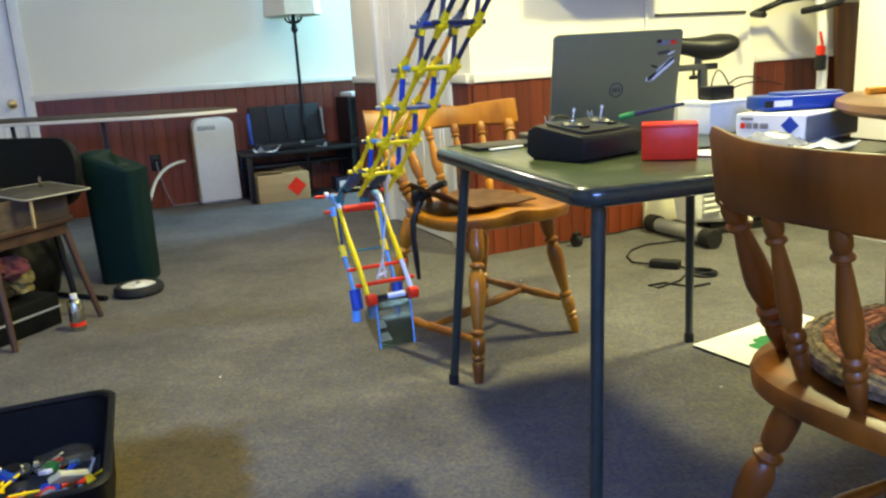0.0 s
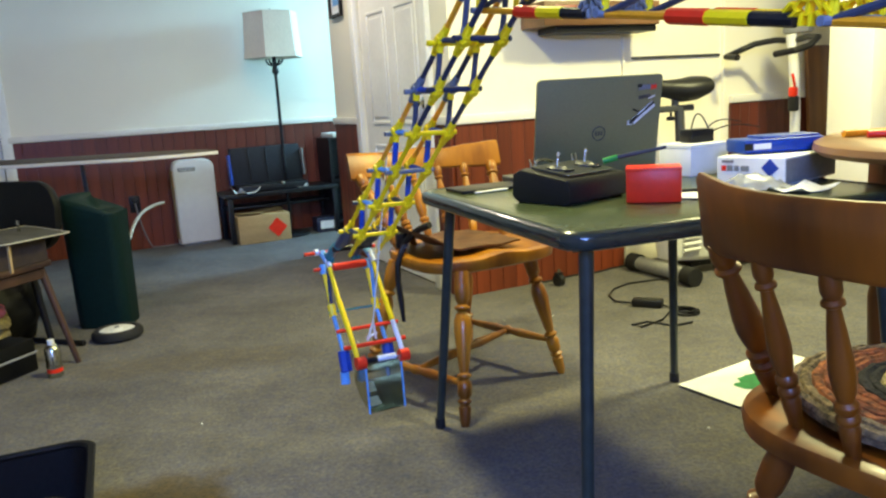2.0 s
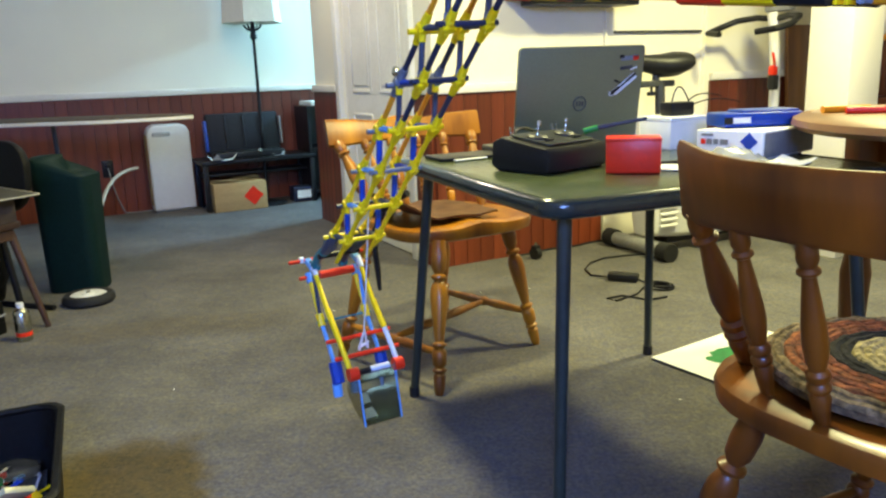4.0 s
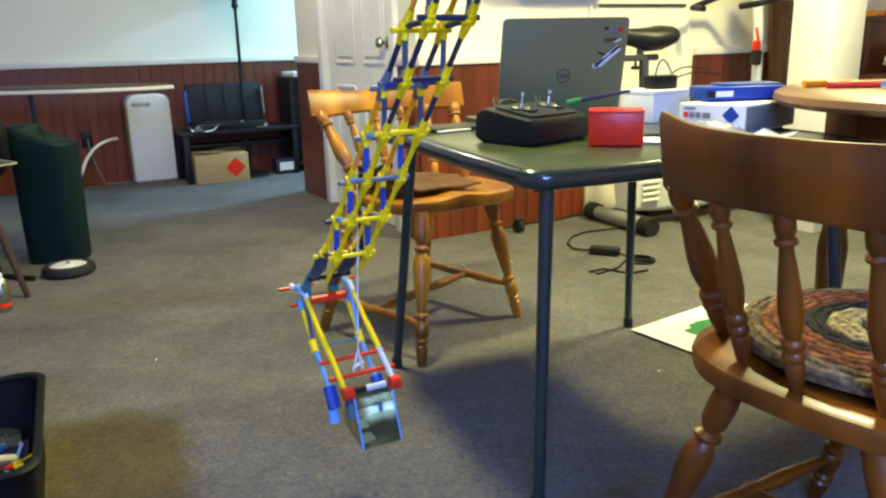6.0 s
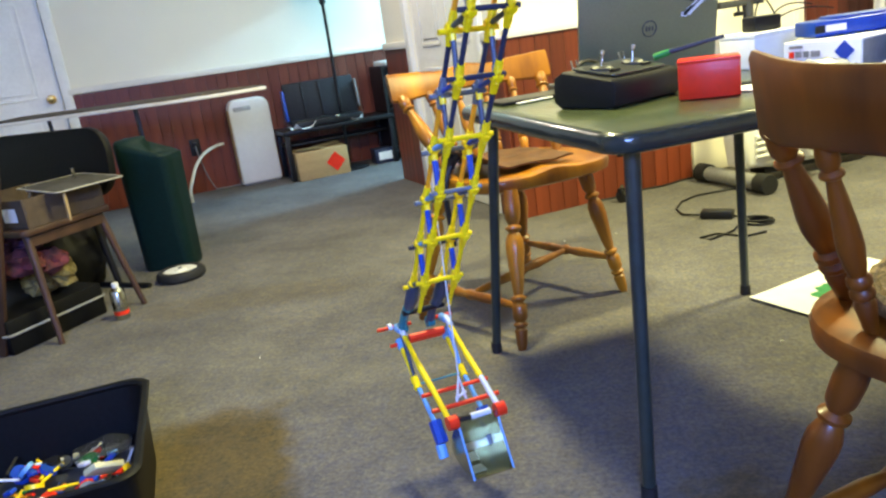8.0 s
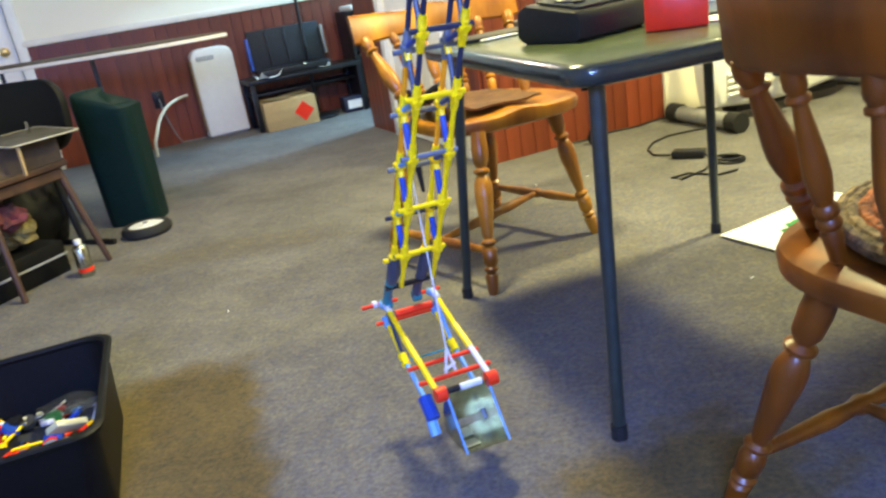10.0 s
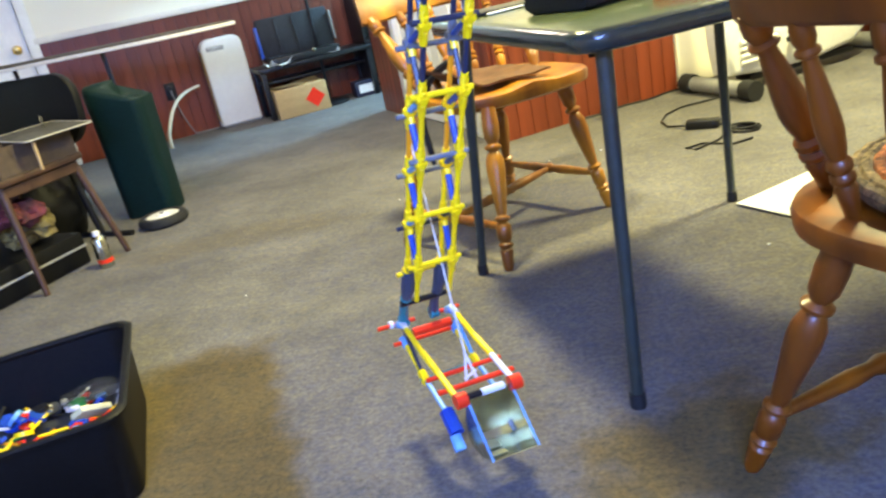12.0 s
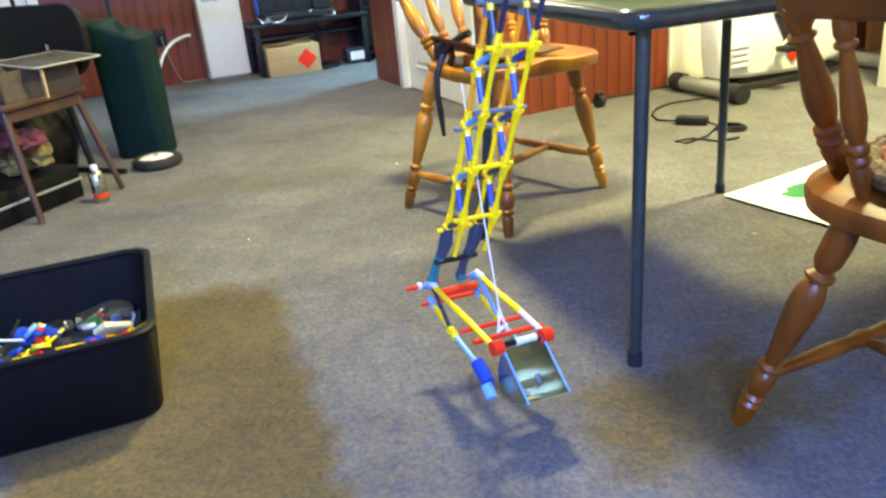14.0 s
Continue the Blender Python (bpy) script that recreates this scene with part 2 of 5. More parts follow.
def rod(p0, p1, r0, r1=None, n=10, bm=None, mat=0):
    p0, p1 = Vector(p0), Vector(p1)
    own = bmesh.new()
    bmesh.ops.create_cone(own, cap_ends=True, segments=n, radius1=r0, radius2=r0 if r1 is None else r1, depth=(p1 - p0).length)
    m = Matrix.Translation((p0 + p1) / 2) @ (p1 - p0).to_track_quat("Z", "Y").to_matrix().to_4x4()
    return merge(own, bm, m, mat)


def lathe(profile, n=20, m=None, bm=None, mat=0):
    """A turned solid: profile of (radius, height)."""
    own = bmesh.new()
    rings = []
    for r, z in profile:
        rings.append([own.verts.new((r * math.cos(2 * math.pi * k / n), r * math.sin(2 * math.pi * k / n), z)) for k in range(n)])
    for a, b in zip(rings, rings[1:]):
        for k in range(n):
            own.faces.new((a[k], a[(k + 1) % n], b[(k + 1) % n], b[k]))
    for ring in (rings[0], rings[-1]):
        own.faces.new(ring)
    return merge(own, bm, m, mat)


def turned(p0, p1, profile, n=14, bm=None):
    """A turned post from p0 to p1; profile of (radius, fraction of the length)."""
    p0, p1 = Vector(p0), Vector(p1)
    m = Matrix.Translation(p0) @ (p1 - p0).to_track_quat("Z", "Y").to_matrix().to_4x4()
    return lathe([(r, f * (p1 - p0).length) for r, f in profile], n, m, bm)


def prism(points, z0, z1, bevel=0.0, m=None, bm=None, mat=0, seg=2):
    own = bmesh.new()
    f = own.faces.new([own.verts.new((x, y, z0)) for x, y in points])
    ext = bmesh.ops.extrude_face_region(own, geom=[f])
    bmesh.ops.translate(own, vec=(0, 0, z1 - z0), verts=[v for v in ext["geom"] if isinstance(v, bmesh.types.BMVert)])
    if bevel:
        rim = [e for e in own.edges if abs(e.verts[0].co.z - e.verts[1].co.z) < 1e-6]
        bmesh.ops.bevel(own, geom=rim, offset=bevel, segments=seg, profile=0.5, affect="EDGES")
    return merge(own, bm, m, mat)


def rounded(w, d, r, n=5):
    """Outline of a rounded rectangle round the origin."""
    out = []
    for cx, cy, a in ((1, 1, 0), (-1, 1, 90), (-1, -1, 180), (1, -1, 270)):
        for k in range(n + 1):
            t = radians(a + 90 * k / n)
            out.append((cx * (w / 2 - r) + r * math.cos(t), cy * (d / 2 - r) + r * math.sin(t)))
    return out


def tube(points, r, n=8, bm=None, mat=0):
    """A bent tube through the points."""
    pts = [Vector(p) for p in points]
    own = bmesh.new()
    rings, side = [], None
    for k, p in enumerate(pts):
        d = (pts[min(k + 1, len(pts) - 1)] - pts[max(k - 1, 0)]).normalized()
        if side is None:
            side = d.cross(Vector((0, 0, 1)) if abs(d.z) < 0.9 else Vector((1, 0, 0))).normalized()
        side = (side - d * side.dot(d)).normalized()
        up = d.cross(side)
        rad = r[k] if isinstance(r, (list, tuple)) else r
        rings.append([own.verts.new(p + (side * math.cos(2 * math.pi * j / n) + up * math.sin(2 * math.pi * j / n)) * rad) for j in range(n)])
    for a, b in zip(rings, rings[1:]):
        for k in range(n):
            own.faces.new((a[k], a[(k + 1) % n], b[(k + 1) % n], b[k]))
    own.faces.new(rings[0]), own.faces.new(rings[-1])
    return merge(own, bm, None, mat)


def bend(p0, p1, p2, n=8):
    """Points on the curve from p0 by p1 to p2."""
    a, b, c = Vector(p0), Vector(p1), Vector(p2)
    return [a * (1 - t) ** 2 + b * 2 * t * (1 - t) + c * t * t for t in [k / n for k in range(n + 1)]]


# ---- the room ----
CEILING = 2.2
bm = bmesh.new()
grid = bmesh.ops.create_grid(bm, x_segments=2, y_segments=2, size=7)
bmesh.ops.translate(bm, vec=(0, 2.5, 0), verts=bm.verts)
floor = tagged(part("floor", bm, CARPET), "worn grey-brown carpet with brown patches", "carpet", kind="structure")
floor.location.z = 0
tagged(part("ceiling", box((14, 14, 0.1), (0, 2.5, CEILING + 0.05)), CEIL), "plain white ceiling over the basement room", "ceiling", kind="structure")


def wall(name, s0, s1, v, thick, z0=0.0, z1=CEILING, along="U", label="cream painted wall above dark panelling", mat=CREAM):
    """A wall slab; its seen face lies at v, its thickness goes to +V (walls along U) or +U (walls along V, s0..s1 along V)."""
    if along == "U":
        m, size, c = room_pose(0, v), (s1 - s0, thick, z1 - z0), ((s0 + s1) / 2, thick / 2, (z0 + z1) / 2)
    else:
        m, size, c = room_pose(v, 0), (thick, s1 - s0, z1 - z0), (thick / 2, (s0 + s1) / 2, (z0 + z1) / 2)
    ob = part(name, box(size, c), mat)
    ob.matrix_world = m
    return tagged(ob, label, "wall", kind="structure")


def panelling(name, s0, s1, v, top, along="U", parent=None, board=0.075):
    """Vertical boards, each its own piece, standing proud of the wall, with a painted rail on top."""
    base = thing(name, room_pose(0, v) if along == "U" else room_pose(v, 0), "dark red-brown grooved wood panelling below a cream rail", "panelling", kind="structure")
    n = max(1, round((s1 - s0) / board))
    w = (s1 - s0) / n
    size = (w - 0.002, 0.012, top - 0.035) if along == "U" else (0.012, w - 0.002, top - 0.035)
    mesh = None
    for k in range(n):
        s = s0 + w * (k + 0.5)
        place = (s, -0.009, (top - 0.035) / 2) if along == "U" else (-0.009, s, (top - 0.035) / 2)
        if mesh is None:
            ob = part("board", box(size, (0, 0, 0), 0.0008, seg=1), PANEL, base)
            mesh = ob.data
        else:
            ob = new("board", mesh)
            ob.parent = base
        ob.location = place
    mid, length = (s0 + s1) / 2, s1 - s0
    if along == "U":
        part("backing", box((length, 0.004, top - 0.04), (mid, -0.002, (top - 0.04) / 2)), PANEL, base)
        part("rail", box((length, 0.028, 0.042), (mid, -0.014, top - 0.014), 0.006), RAIL, base, "cream painted rail")
    else:
        part("backing", box((0.004, length, top - 0.04), (-0.002, mid, (top - 0.04) / 2)), PANEL, base)
        part("rail", box((0.028, length, 0.042), (-0.014, mid, top - 0.014), 0.006), RAIL, base, "cream painted rail")
    return base


BACK = 2.72                              # the far wall, along V
wall("wall_back", -1.96, 3.2, BACK, 0.12)
wall("wall_back_over_door", -2.88, -1.96, BACK, 0.12, 2.06, CEILING)
wall("wall_back_left", -6.0, -2.88, BACK, 0.12)
panelling("panelling_back", -1.92, 1.6, BACK, 0.852)
panelling("panelling_back_left", -5.0, -2.96, BACK, 0.852)
# the walls with the white door, and the long wall behind the table
wall("wall_side", 0.0, 0.24, 0.0, 0.12, along="V")
wall("wall_side_end", 1.12, 1.607, 0.0, 0.12, along="V")
wall("wall_side_over_door", 0.24, 1.12, 0.0, 0.12, 2.06, CEILING, along="V")
wall("wall_nook", 0.12, 3.2, 1.487, 0.12)
wall("wall_recess_end", 1.607, 2.02, 2.0, 0.12, along="V")
wall("wall_recess_end_far", 2.42, 2.72, 2.0, 0.12, along="V")
wall("wall_recess_under_window", 2.02, 2.42, 2.0, 0.12, 0.0, 1.74, along="V")
wall("wall_recess_over_window", 2.02, 2.42, 2.0, 0.12, 2.06, CEILING, along="V")
panelling("panelling_side", 0.0, 0.175, 0.0, 0.857, along="V")
panelling("panelling_side_end", 1.19, 1.607, 0.0, 0.857, along="V")
wall("wall_table", 0.12, 1.0, 0.0, 0.12)
wall("wall_closet", 1.0, 1.72, 0.03, 0.12)
wall("wall_right", 1.72, 6.0, 0.0, 0.12)
panelling("panelling_table", 0.0, 0.985, 0.0, 0.857)
panelling("panelling_right", 1.76, 4.2, 0.0, 0.857)
# unseen plain walls, added to close the room round the camera
wall("wall_left", -4.84, 2.9, -4.4, 0.12, along="V")
wall("wall_far_right", -4.84, 0.0, 4.3, 0.12, along="V")
wall("wall_behind", -4.28, -2.90, -4.84, 0.12)
wall("wall_behind_right", -1.50, 4.3, -4.84, 0.12)
wall("wall_behind_under_window", -2.90, -1.50, -4.84, 0.12, 0.0, 1.37)
wall("wall_behind_over_window", -2.90, -1.50, -4.84, 0.12, 2.07, CEILING)


def panel_door(name, m, width, height, panels, knob_side, knob_z, label, knob_mat):
    """A door leaf in its frame: local x along the wall, -y to the room, z up."""
    base = thing(name, m, label, "door", kind="structure")
    part("leaf", box((width - 0.01, 0.035, height - 0.012), (0, 0.03, height / 2), 0.002, seg=1), DOORWHITE, base)
    for cx, cz, w, h in panels:
        bm = bmesh.new()
        for dx, dz, sw, sh in ((0, h / 2, w, 0.018), (0, -h / 2, w, 0.018), (w / 2, 0, 0.018, h), (-w / 2, 0, 0.018, h)):
            box((sw, 0.008, sh), (cx + dx, 0.0095, cz + dz), 0.003, bm=bm, seg=1)
        part("panel_moulding", bm, DOORWHITE, base)
        part("panel_field", box((w - 0.06, 0.008, h - 0.06), (cx, 0.0095, cz), 0.003, seg=1), DOORWHITE, base)
    for side in (-1, 1):
        part("jamb", box((0.065, 0.03, height + 0.03), (side * (width / 2 + 0.033), -0.012, height / 2 + 0.015), 0.006), DOORWHITE, base)
    part("head", box((width, 0.03, 0.065), (0, -0.012, height + 0.033), 0.006), DOORWHITE, base)
    kx = knob_side * (width / 2 - 0.07)
    knob = part("door_knob", lathe([(0.001, 0), (0.028, 0.002), (0.03, 0.006), (0.012, 0.012), (0.011, 0.03), (0.022, 0.038), (0.028, 0.05), (0.022, 0.062), (0.001, 0.066)], 16), knob_mat, base, "round metal knob")
    knob.matrix_local = pose(kx, 0.012, knob_z, 90)
    return base


SIX = [(-0.19, 1.72, 0.26, 0.36), (0.19, 1.72, 0.26, 0.36), (-0.19, 1.13, 0.26, 0.6), (0.19, 1.13, 0.26, 0.6), (-0.19, 0.42, 0.26, 0.56), (0.19, 0.42, 0.26, 0.56)]
panel_door("door_1", room_pose(0, 0.68, 0, -90), 0.88, 2.03, SIX, 1, 0.93, "white six-panel door in a white frame", STEEL)
panel_door("door_2", room_pose(-2.42, BACK, 0, 0), 0.92, 2.03, SIX, 1, 0.81, "white panelled door with brass knob", BRASS)


# ---- card table ----
TABLE_TOP = 0.70


def card_table():
    c = (Vector((0.04, 2.776, 0)) + Vector((1.109, 2.307, 0))) / 2
    turn = 21.3
    base = thing("card_table", pose(c.x, c.y, 0, 0, 0, turn), "folding card table with dark green top and steel legs", "table")
    half = 0.80 / 2
    part("tabletop", prism(rounded(0.82, 0.82, 0.045), TABLE_TOP - 0.02, TABLE_TOP, 0.003), GREENTOP, base, "dark green vinyl tabletop")
    bm = bmesh.new()
    outer, inner = rounded(0.87, 0.87, 0.06, 8), rounded(0.815, 0.815, 0.042, 8)
    prof = [(0, -0.004), (0.5, 0.002), (0.85, -0.002), (0.97, -0.008), (1.0, -0.016), (0.97, -0.025), (0.85, -0.031), (0.6, -0.034), (0.1, -0.034)]
    rings = [[bm.verts.new((i[0] + (o[0] - i[0]) * a, i[1] + (o[1] - i[1]) * a, TABLE_TOP + z)) for o, i in zip(outer, inner)] for a, z in prof]
    n = len(outer)
    for a, b in zip(rings, rings[1:] + rings[:1]):
        for k in range(n):
            bm.faces.new((a[k], a[(k + 1) % n], b[(k + 1) % n], b[k]))
    part("table_rim", bm, GREENEDGE, base, "glossy dark rounded steel rim")
    for sx in (-1, 1):
        for sy in (-1, 1):
            wx, wy = {(-1, 1): (0.04, 2.776), (-1, -1): (0.353, 2.037), (1, 1): (0.796, 3.046), (1, -1): (1.109, 2.307)}[sx, sy]
            foot = base.matrix_world.inverted() @ Vector((wx, wy, 0))
            bm = bmesh.new()
            rod((sx * (half - 0.04), sy * (half - 0.04), TABLE_TOP - 0.03), foot + Vector((0, 0, 0.012)), 0.0145, 0.0125, 14, bm)
            leg = part("leg", bm, LEGSTEEL, base)
            part("foot_cap", rod(foot + Vector((0, 0, 0.03)), foot, 0.0152, 0.0152, 12), RUBBER, leg)
            part("bracket", box((0.036, 0.006, 0.018), (sx * (half - 0.04), sy * (half - 0.06), TABLE_TOP - 0.043), 0.002, seg=1), BLACK, leg)


card_table()

LEG_TURN = [(0.011, 0), (0.015, 0.03), (0.018, 0.10), (0.019, 0.125), (0.013, 0.14), (0.021, 0.155), (0.021, 0.165), (0.014, 0.18), (0.021, 0.20), (0.022, 0.27), (0.019, 0.29), (0.013, 0.302), (0.022, 0.318), (0.022, 0.33), (0.013, 0.345), (0.016, 0.38), (0.022, 0.50), (0.027, 0.62), (0.026, 0.68), (0.019, 0.725), (0.014, 0.738), (0.024, 0.755), (0.024, 0.768), (0.014, 0.785), (0.022, 0.82), (0.024, 0.90), (0.021, 1.0)]
SPINDLE = [(0.010, 0), (0.013, 0.10), (0.016, 0.19), (0.0125, 0.215), (0.0175, 0.235), (0.0175, 0.255), (0.0125, 0.275), (0.0175, 0.295), (0.0175, 0.325), (0.012, 0.345), (0.016, 0.40), (0.0188, 0.48), (0.018, 0.56), (0.014, 0.70), (0.0105, 0.80), (0.010, 0.825), (0.0165, 0.838), (0.0165, 0.852), (0.0115, 0.868), (0.0155, 0.90), (0.0155, 0.95), (0.0125, 1.0)]
STRETCH = [(0.008, 0), (0.011, 0.1), (0.016, 0.35), (0.012, 0.45), (0.018, 0.5), (0.012, 0.55), (0.016, 0.65), (0.011, 0.9), (0.008, 1)]


def seat_mesh(w, d, z, thick, e=0.62):
    """A saddled plank seat: a rounded outline, dished on top."""
    bm = bmesh.new()
    n, rings = 40, []
    for frac, dz in ((0.0, -0.012), (0.35, -0.012), (0.7, -0.006), (0.92, 0.0), (0.985, -0.004), (1.0, -0.014), (0.985, -thick + 0.006), (0.93, -thick), (0.3, -thick)):
        ring = []
        for k in range(n):
            a = 2 * math.pi * k / n
            ca, sa = math.cos(a), math.sin(a)
            x = math.copysign(abs(ca) ** e, ca) * w / 2 * frac * (1 + 0.06 * sa)
            y = math.copysign(abs(sa) ** e, sa) * d / 2 * frac
            pommel = 0.012 * math.exp(-(x / 0.05) ** 2) * max(0, sa) if 0.3 < frac < 0.99 and dz > -0.02 else 0
            ring.append(bm.verts.new((x, y, z + dz + pommel)))
        rings.append(ring)
    for a, b in zip(rings, rings[1:]):
        for k in range(n):
            bm.faces.new((a[k], a[(k + 1) % n], b[(k + 1) % n], b[k]))
    bm.faces.new(rings[-1])
    bmesh.ops.remove_doubles(bm, verts=bm.verts, dist=1e-5)
    return bm


def crest_mesh(width, bow, z0, z1, y, lean, thick, scallop, ear=1.0, rise=0.0, shift=0.0, cut=0.0, n=32):
    """A bent crest rail from side to side; scallop makes the top edge wavy."""
    bm = bmesh.new()
    rings = []
    for k in range(n + 1):
        u = 2 * k / n - 1
        x = u * width / 2 + shift
        yy = y + bow * u * u
        end = max(0.0, abs(u) - 0.82) / 0.18 * ear
        top = z1 + scallop * (0.5 * math.cos(u * math.pi * 3) * (1 - abs(u)) + 0.6 * (1 - u * u)) - (z1 - z0) * (0.35 * end ** 2 + cut * max(0.0, u - 0.56)) + rise * u ** 4
        bot = z0 + (0.012 * (1 - u * u)) + (z1 - z0) * 0.3 * end ** 2
        d = thick / 2 * (1 - 0.3 * end)
        pts = [(-d, bot + 0.008), (-d, top - 0.01), (-d * 0.4, top), (d * 0.4, top), (d, top - 0.01), (d, bot + 0.008), (d * 0.4, bot), (-d * 0.4, bot)]
        rings.append([bm.verts.new((x, yy + a - lean * (zz - z0), zz)) for a, zz in pts])
    for a, b in zip(rings, rings[1:]):
        for k in range(8):
            bm.faces.new((a[k], a[(k + 1) % 8], b[(k + 1) % 8], b[k]))
    bm.faces.new(rings[0]), bm.faces.new(rings[-1])
    return bm


def windsor_chair(m, feet, w, d, seat_z, crest, sticks, mat, label, post_r=1.0, scale_leg=1.0, square=0.62, gather=(0.66, 0.66)):
    """Local +y is the front; feet are four local places on the floor."""
    base = thing("windsor_chair", m, label, "chair", "windsor chairs")
    part("seat", seat_mesh(w, d, seat_z, 0.042, square), mat, base)
    tops = []
    for fx, fy in feet:
        top = Vector((fx * gather[0], fy * gather[1], seat_z - 0.03))
        foot = Vector((fx, fy, 0))
        tops.append((foot, top))
        bm = turned(foot, top, [(r * scale_leg, f) for r, f in LEG_TURN])
        part("leg", bm, mat, base)
    mids = []
    for a, b in ((0, 2), (1, 3)):
        p = tops[a][0].lerp(tops[a][1], 0.27)
        q = tops[b][0].lerp(tops[b][1], 0.27)
        part("stretcher", turned(p, q, STRETCH, 12), mat, base)
        mids.append(p.lerp(q, 0.5))
    part("stretcher", turned(mids[0], mids[1], STRETCH, 12), mat, base)
    part("crest_rail", crest_mesh(**crest), mat, base)
    for u in sticks:
        edge = abs(u) > 0.99
        x0 = u * w * 0.40
        y0 = -d * 0.43 + 0.10 * u * u * (w / 0.44)
        x1 = u * crest["width"] * 0.44 + crest.get("shift", 0.0)
        y1 = crest["y"] + crest["bow"] * (u * 0.88) ** 2
        r = (1.35 if edge else 1.0) * post_r
        part("back_post" if edge else "spindle", turned((x0, y0, seat_z - 0.012), (x1, y1, crest["z0"] + 0.02), [(a * r, f) for a, f in SPINDLE]), mat, base)
    return base


def chair_frame(centre, forward):
    return pose(centre[0], centre[1], 0, 0, 0, math.degrees(math.atan2(forward[1], forward[0])) - 90)




def to_local(m, places):
    return [tuple((m.inverted() @ Vector((x, y, 0)))[:2]) for x, y in places]


C1 = chair_frame((0.15, 3.18), (0.5, -0.866))
windsor_chair(C1, to_local(C1, [(0.446, 3.175), (0.113, 2.771), (0.13, 3.49), (-0.217, 3.09)]), 0.50, 0.46, 0.465,
              dict(width=0.60, bow=0.04, z0=0.685, z1=0.765, y=-0.29, lean=0.25, thick=0.028, scallop=0.014, ear=0.55, rise=0.026), (-1, -0.6, -0.2, 0.2, 0.6, 1), MAPLE,
              "orange maple windsor chair with scalloped crest, beside the table")
C2 = chair_frame((0.821, 1.733), (0.847, 0.532))
windsor_chair(C2, [(-0.249, -0.226), (0.249, -0.226), (-0.208, 0.248), (0.208, 0.248)], 0.50, 0.47, 0.45,
              dict(width=0.465, bow=0.06, z0=0.695, z1=0.806, y=-0.275, lean=0.16, thick=0.024, scallop=0.0, ear=0.35, rise=0.018, cut=1.5), (-1, -0.53, 0, 0.53, 1), CHAIRWOOD,
              "brown varnished windsor chair with bowed plain crest", 0.9, 0.95, 0.66, (0.43, 0.85))

# ---- things along the far wall ----
def floor_lamp():
    base = thing("floor_lamp", room_pose(-0.14, 2.46), "black iron floor lamp with ivory cloth shade", "lamp")
    part("base_plate", lathe([(0.001, 0), (0.14, 0), (0.145, 0.01), (0.13, 0.022), (0.03, 0.035), (0.001, 0.035)], 28), BLACK, base)
    part("pole", lathe([(0.011, 0.03), (0.012, 0.5), (0.017, 0.51), (0.012, 0.53), (0.011, 1.18), (0.026, 1.2), (0.018, 1.24), (0.009, 1.4)], 14), BLACK, base)
    bm = bmesh.new()
    for k in range(4):
        a = math.pi / 4 + k * math.pi / 2
        d = Vector((math.cos(a), math.sin(a), 0))
        tube(bend(d * 0.012 + Vector((0, 0, 1.25)), d * 0.05 + Vector((0, 0, 1.25)), d * 0.07 + Vector((0, 0, 1.29))), 0.007, 6, bm)
    part("arm_bracket", bm, BLACK, base)
    shade = bmesh.new()
    outer = [(0.215, 1.3), (0.203, 1.47), (0.195, 1.62)]
    n = 6
    rings = [[shade.verts.new(((r + o) * math.cos(2 * math.pi * k / n), (r + o) * math.sin(2 * math.pi * k / n), z)) for k in range(n)] for o, prof in ((0, outer), (-0.004, outer[::-1])) for r, z in prof]
    for a, b in zip(rings, rings[1:] + rings[:1]):
        for k in range(n):
            shade.faces.new((a[k], a[(k + 1) % n], b[(k + 1) % n], b[k]))
    sh = part("shade", shade, SHADE, base, "ivory cloth drum shade")
    for r, z in ((0.217, 1.303), (0.196, 1.617)):
        bm = bmesh.new()
        tube([(r * math.cos(math.pi * k / 3), r * math.sin(math.pi * k / 3), z) for k in range(7)], 0.004, 6, bm)
        part("shade_trim", bm, SHADE, sh)
    part("finial", lathe([(0.004, 1.38), (0.004, 1.62), (0.01, 1.63), (0.001, 1.65)], 10), BLACK, base)


floor_lamp()


def air_cleaner():
    base = thing("air_conditioner", room_pose(-0.78, 2.635), "tall white portable air conditioner against the panelling", "air conditioner")
    body = bmesh.new()
    outline = [(-0.145, -0.30), (0.145, -0.30)] + [(cx + 0.065 * math.cos(radians(a)), 0.24 + 0.065 * math.sin(radians(a))) for cx, start in ((0.08, 0), (-0.08, 90)) for a in range(start, start + 91, 15)]
    merge(prism(outline, -0.075, 0.075, 0.014, seg=3), body, pose(0, 0, 0.315, 90))
    part("body", body, OFFWHITE, base)
    part("foot", box((0.26, 0.12, 0.02), (0, 0, 0.01), 0.005), GREY, base)
    part("top_grille", box((0.12, 0.012, 0.03), (-0.05, -0.072, 0.555), 0.004), GREY, base)
    for k in range(2):
        part("grille_slat", box((0.105, 0.006, 0.004), (-0.05, -0.080, 0.549 + 0.012 * k), 0.001, seg=1), WHITE, base)
    part("side_panel", box((0.006, 0.12, 0.50), (-0.147, 0.004, 0.30), 0.002, seg=1), CARD, base, "brown side panel")


air_cleaner()


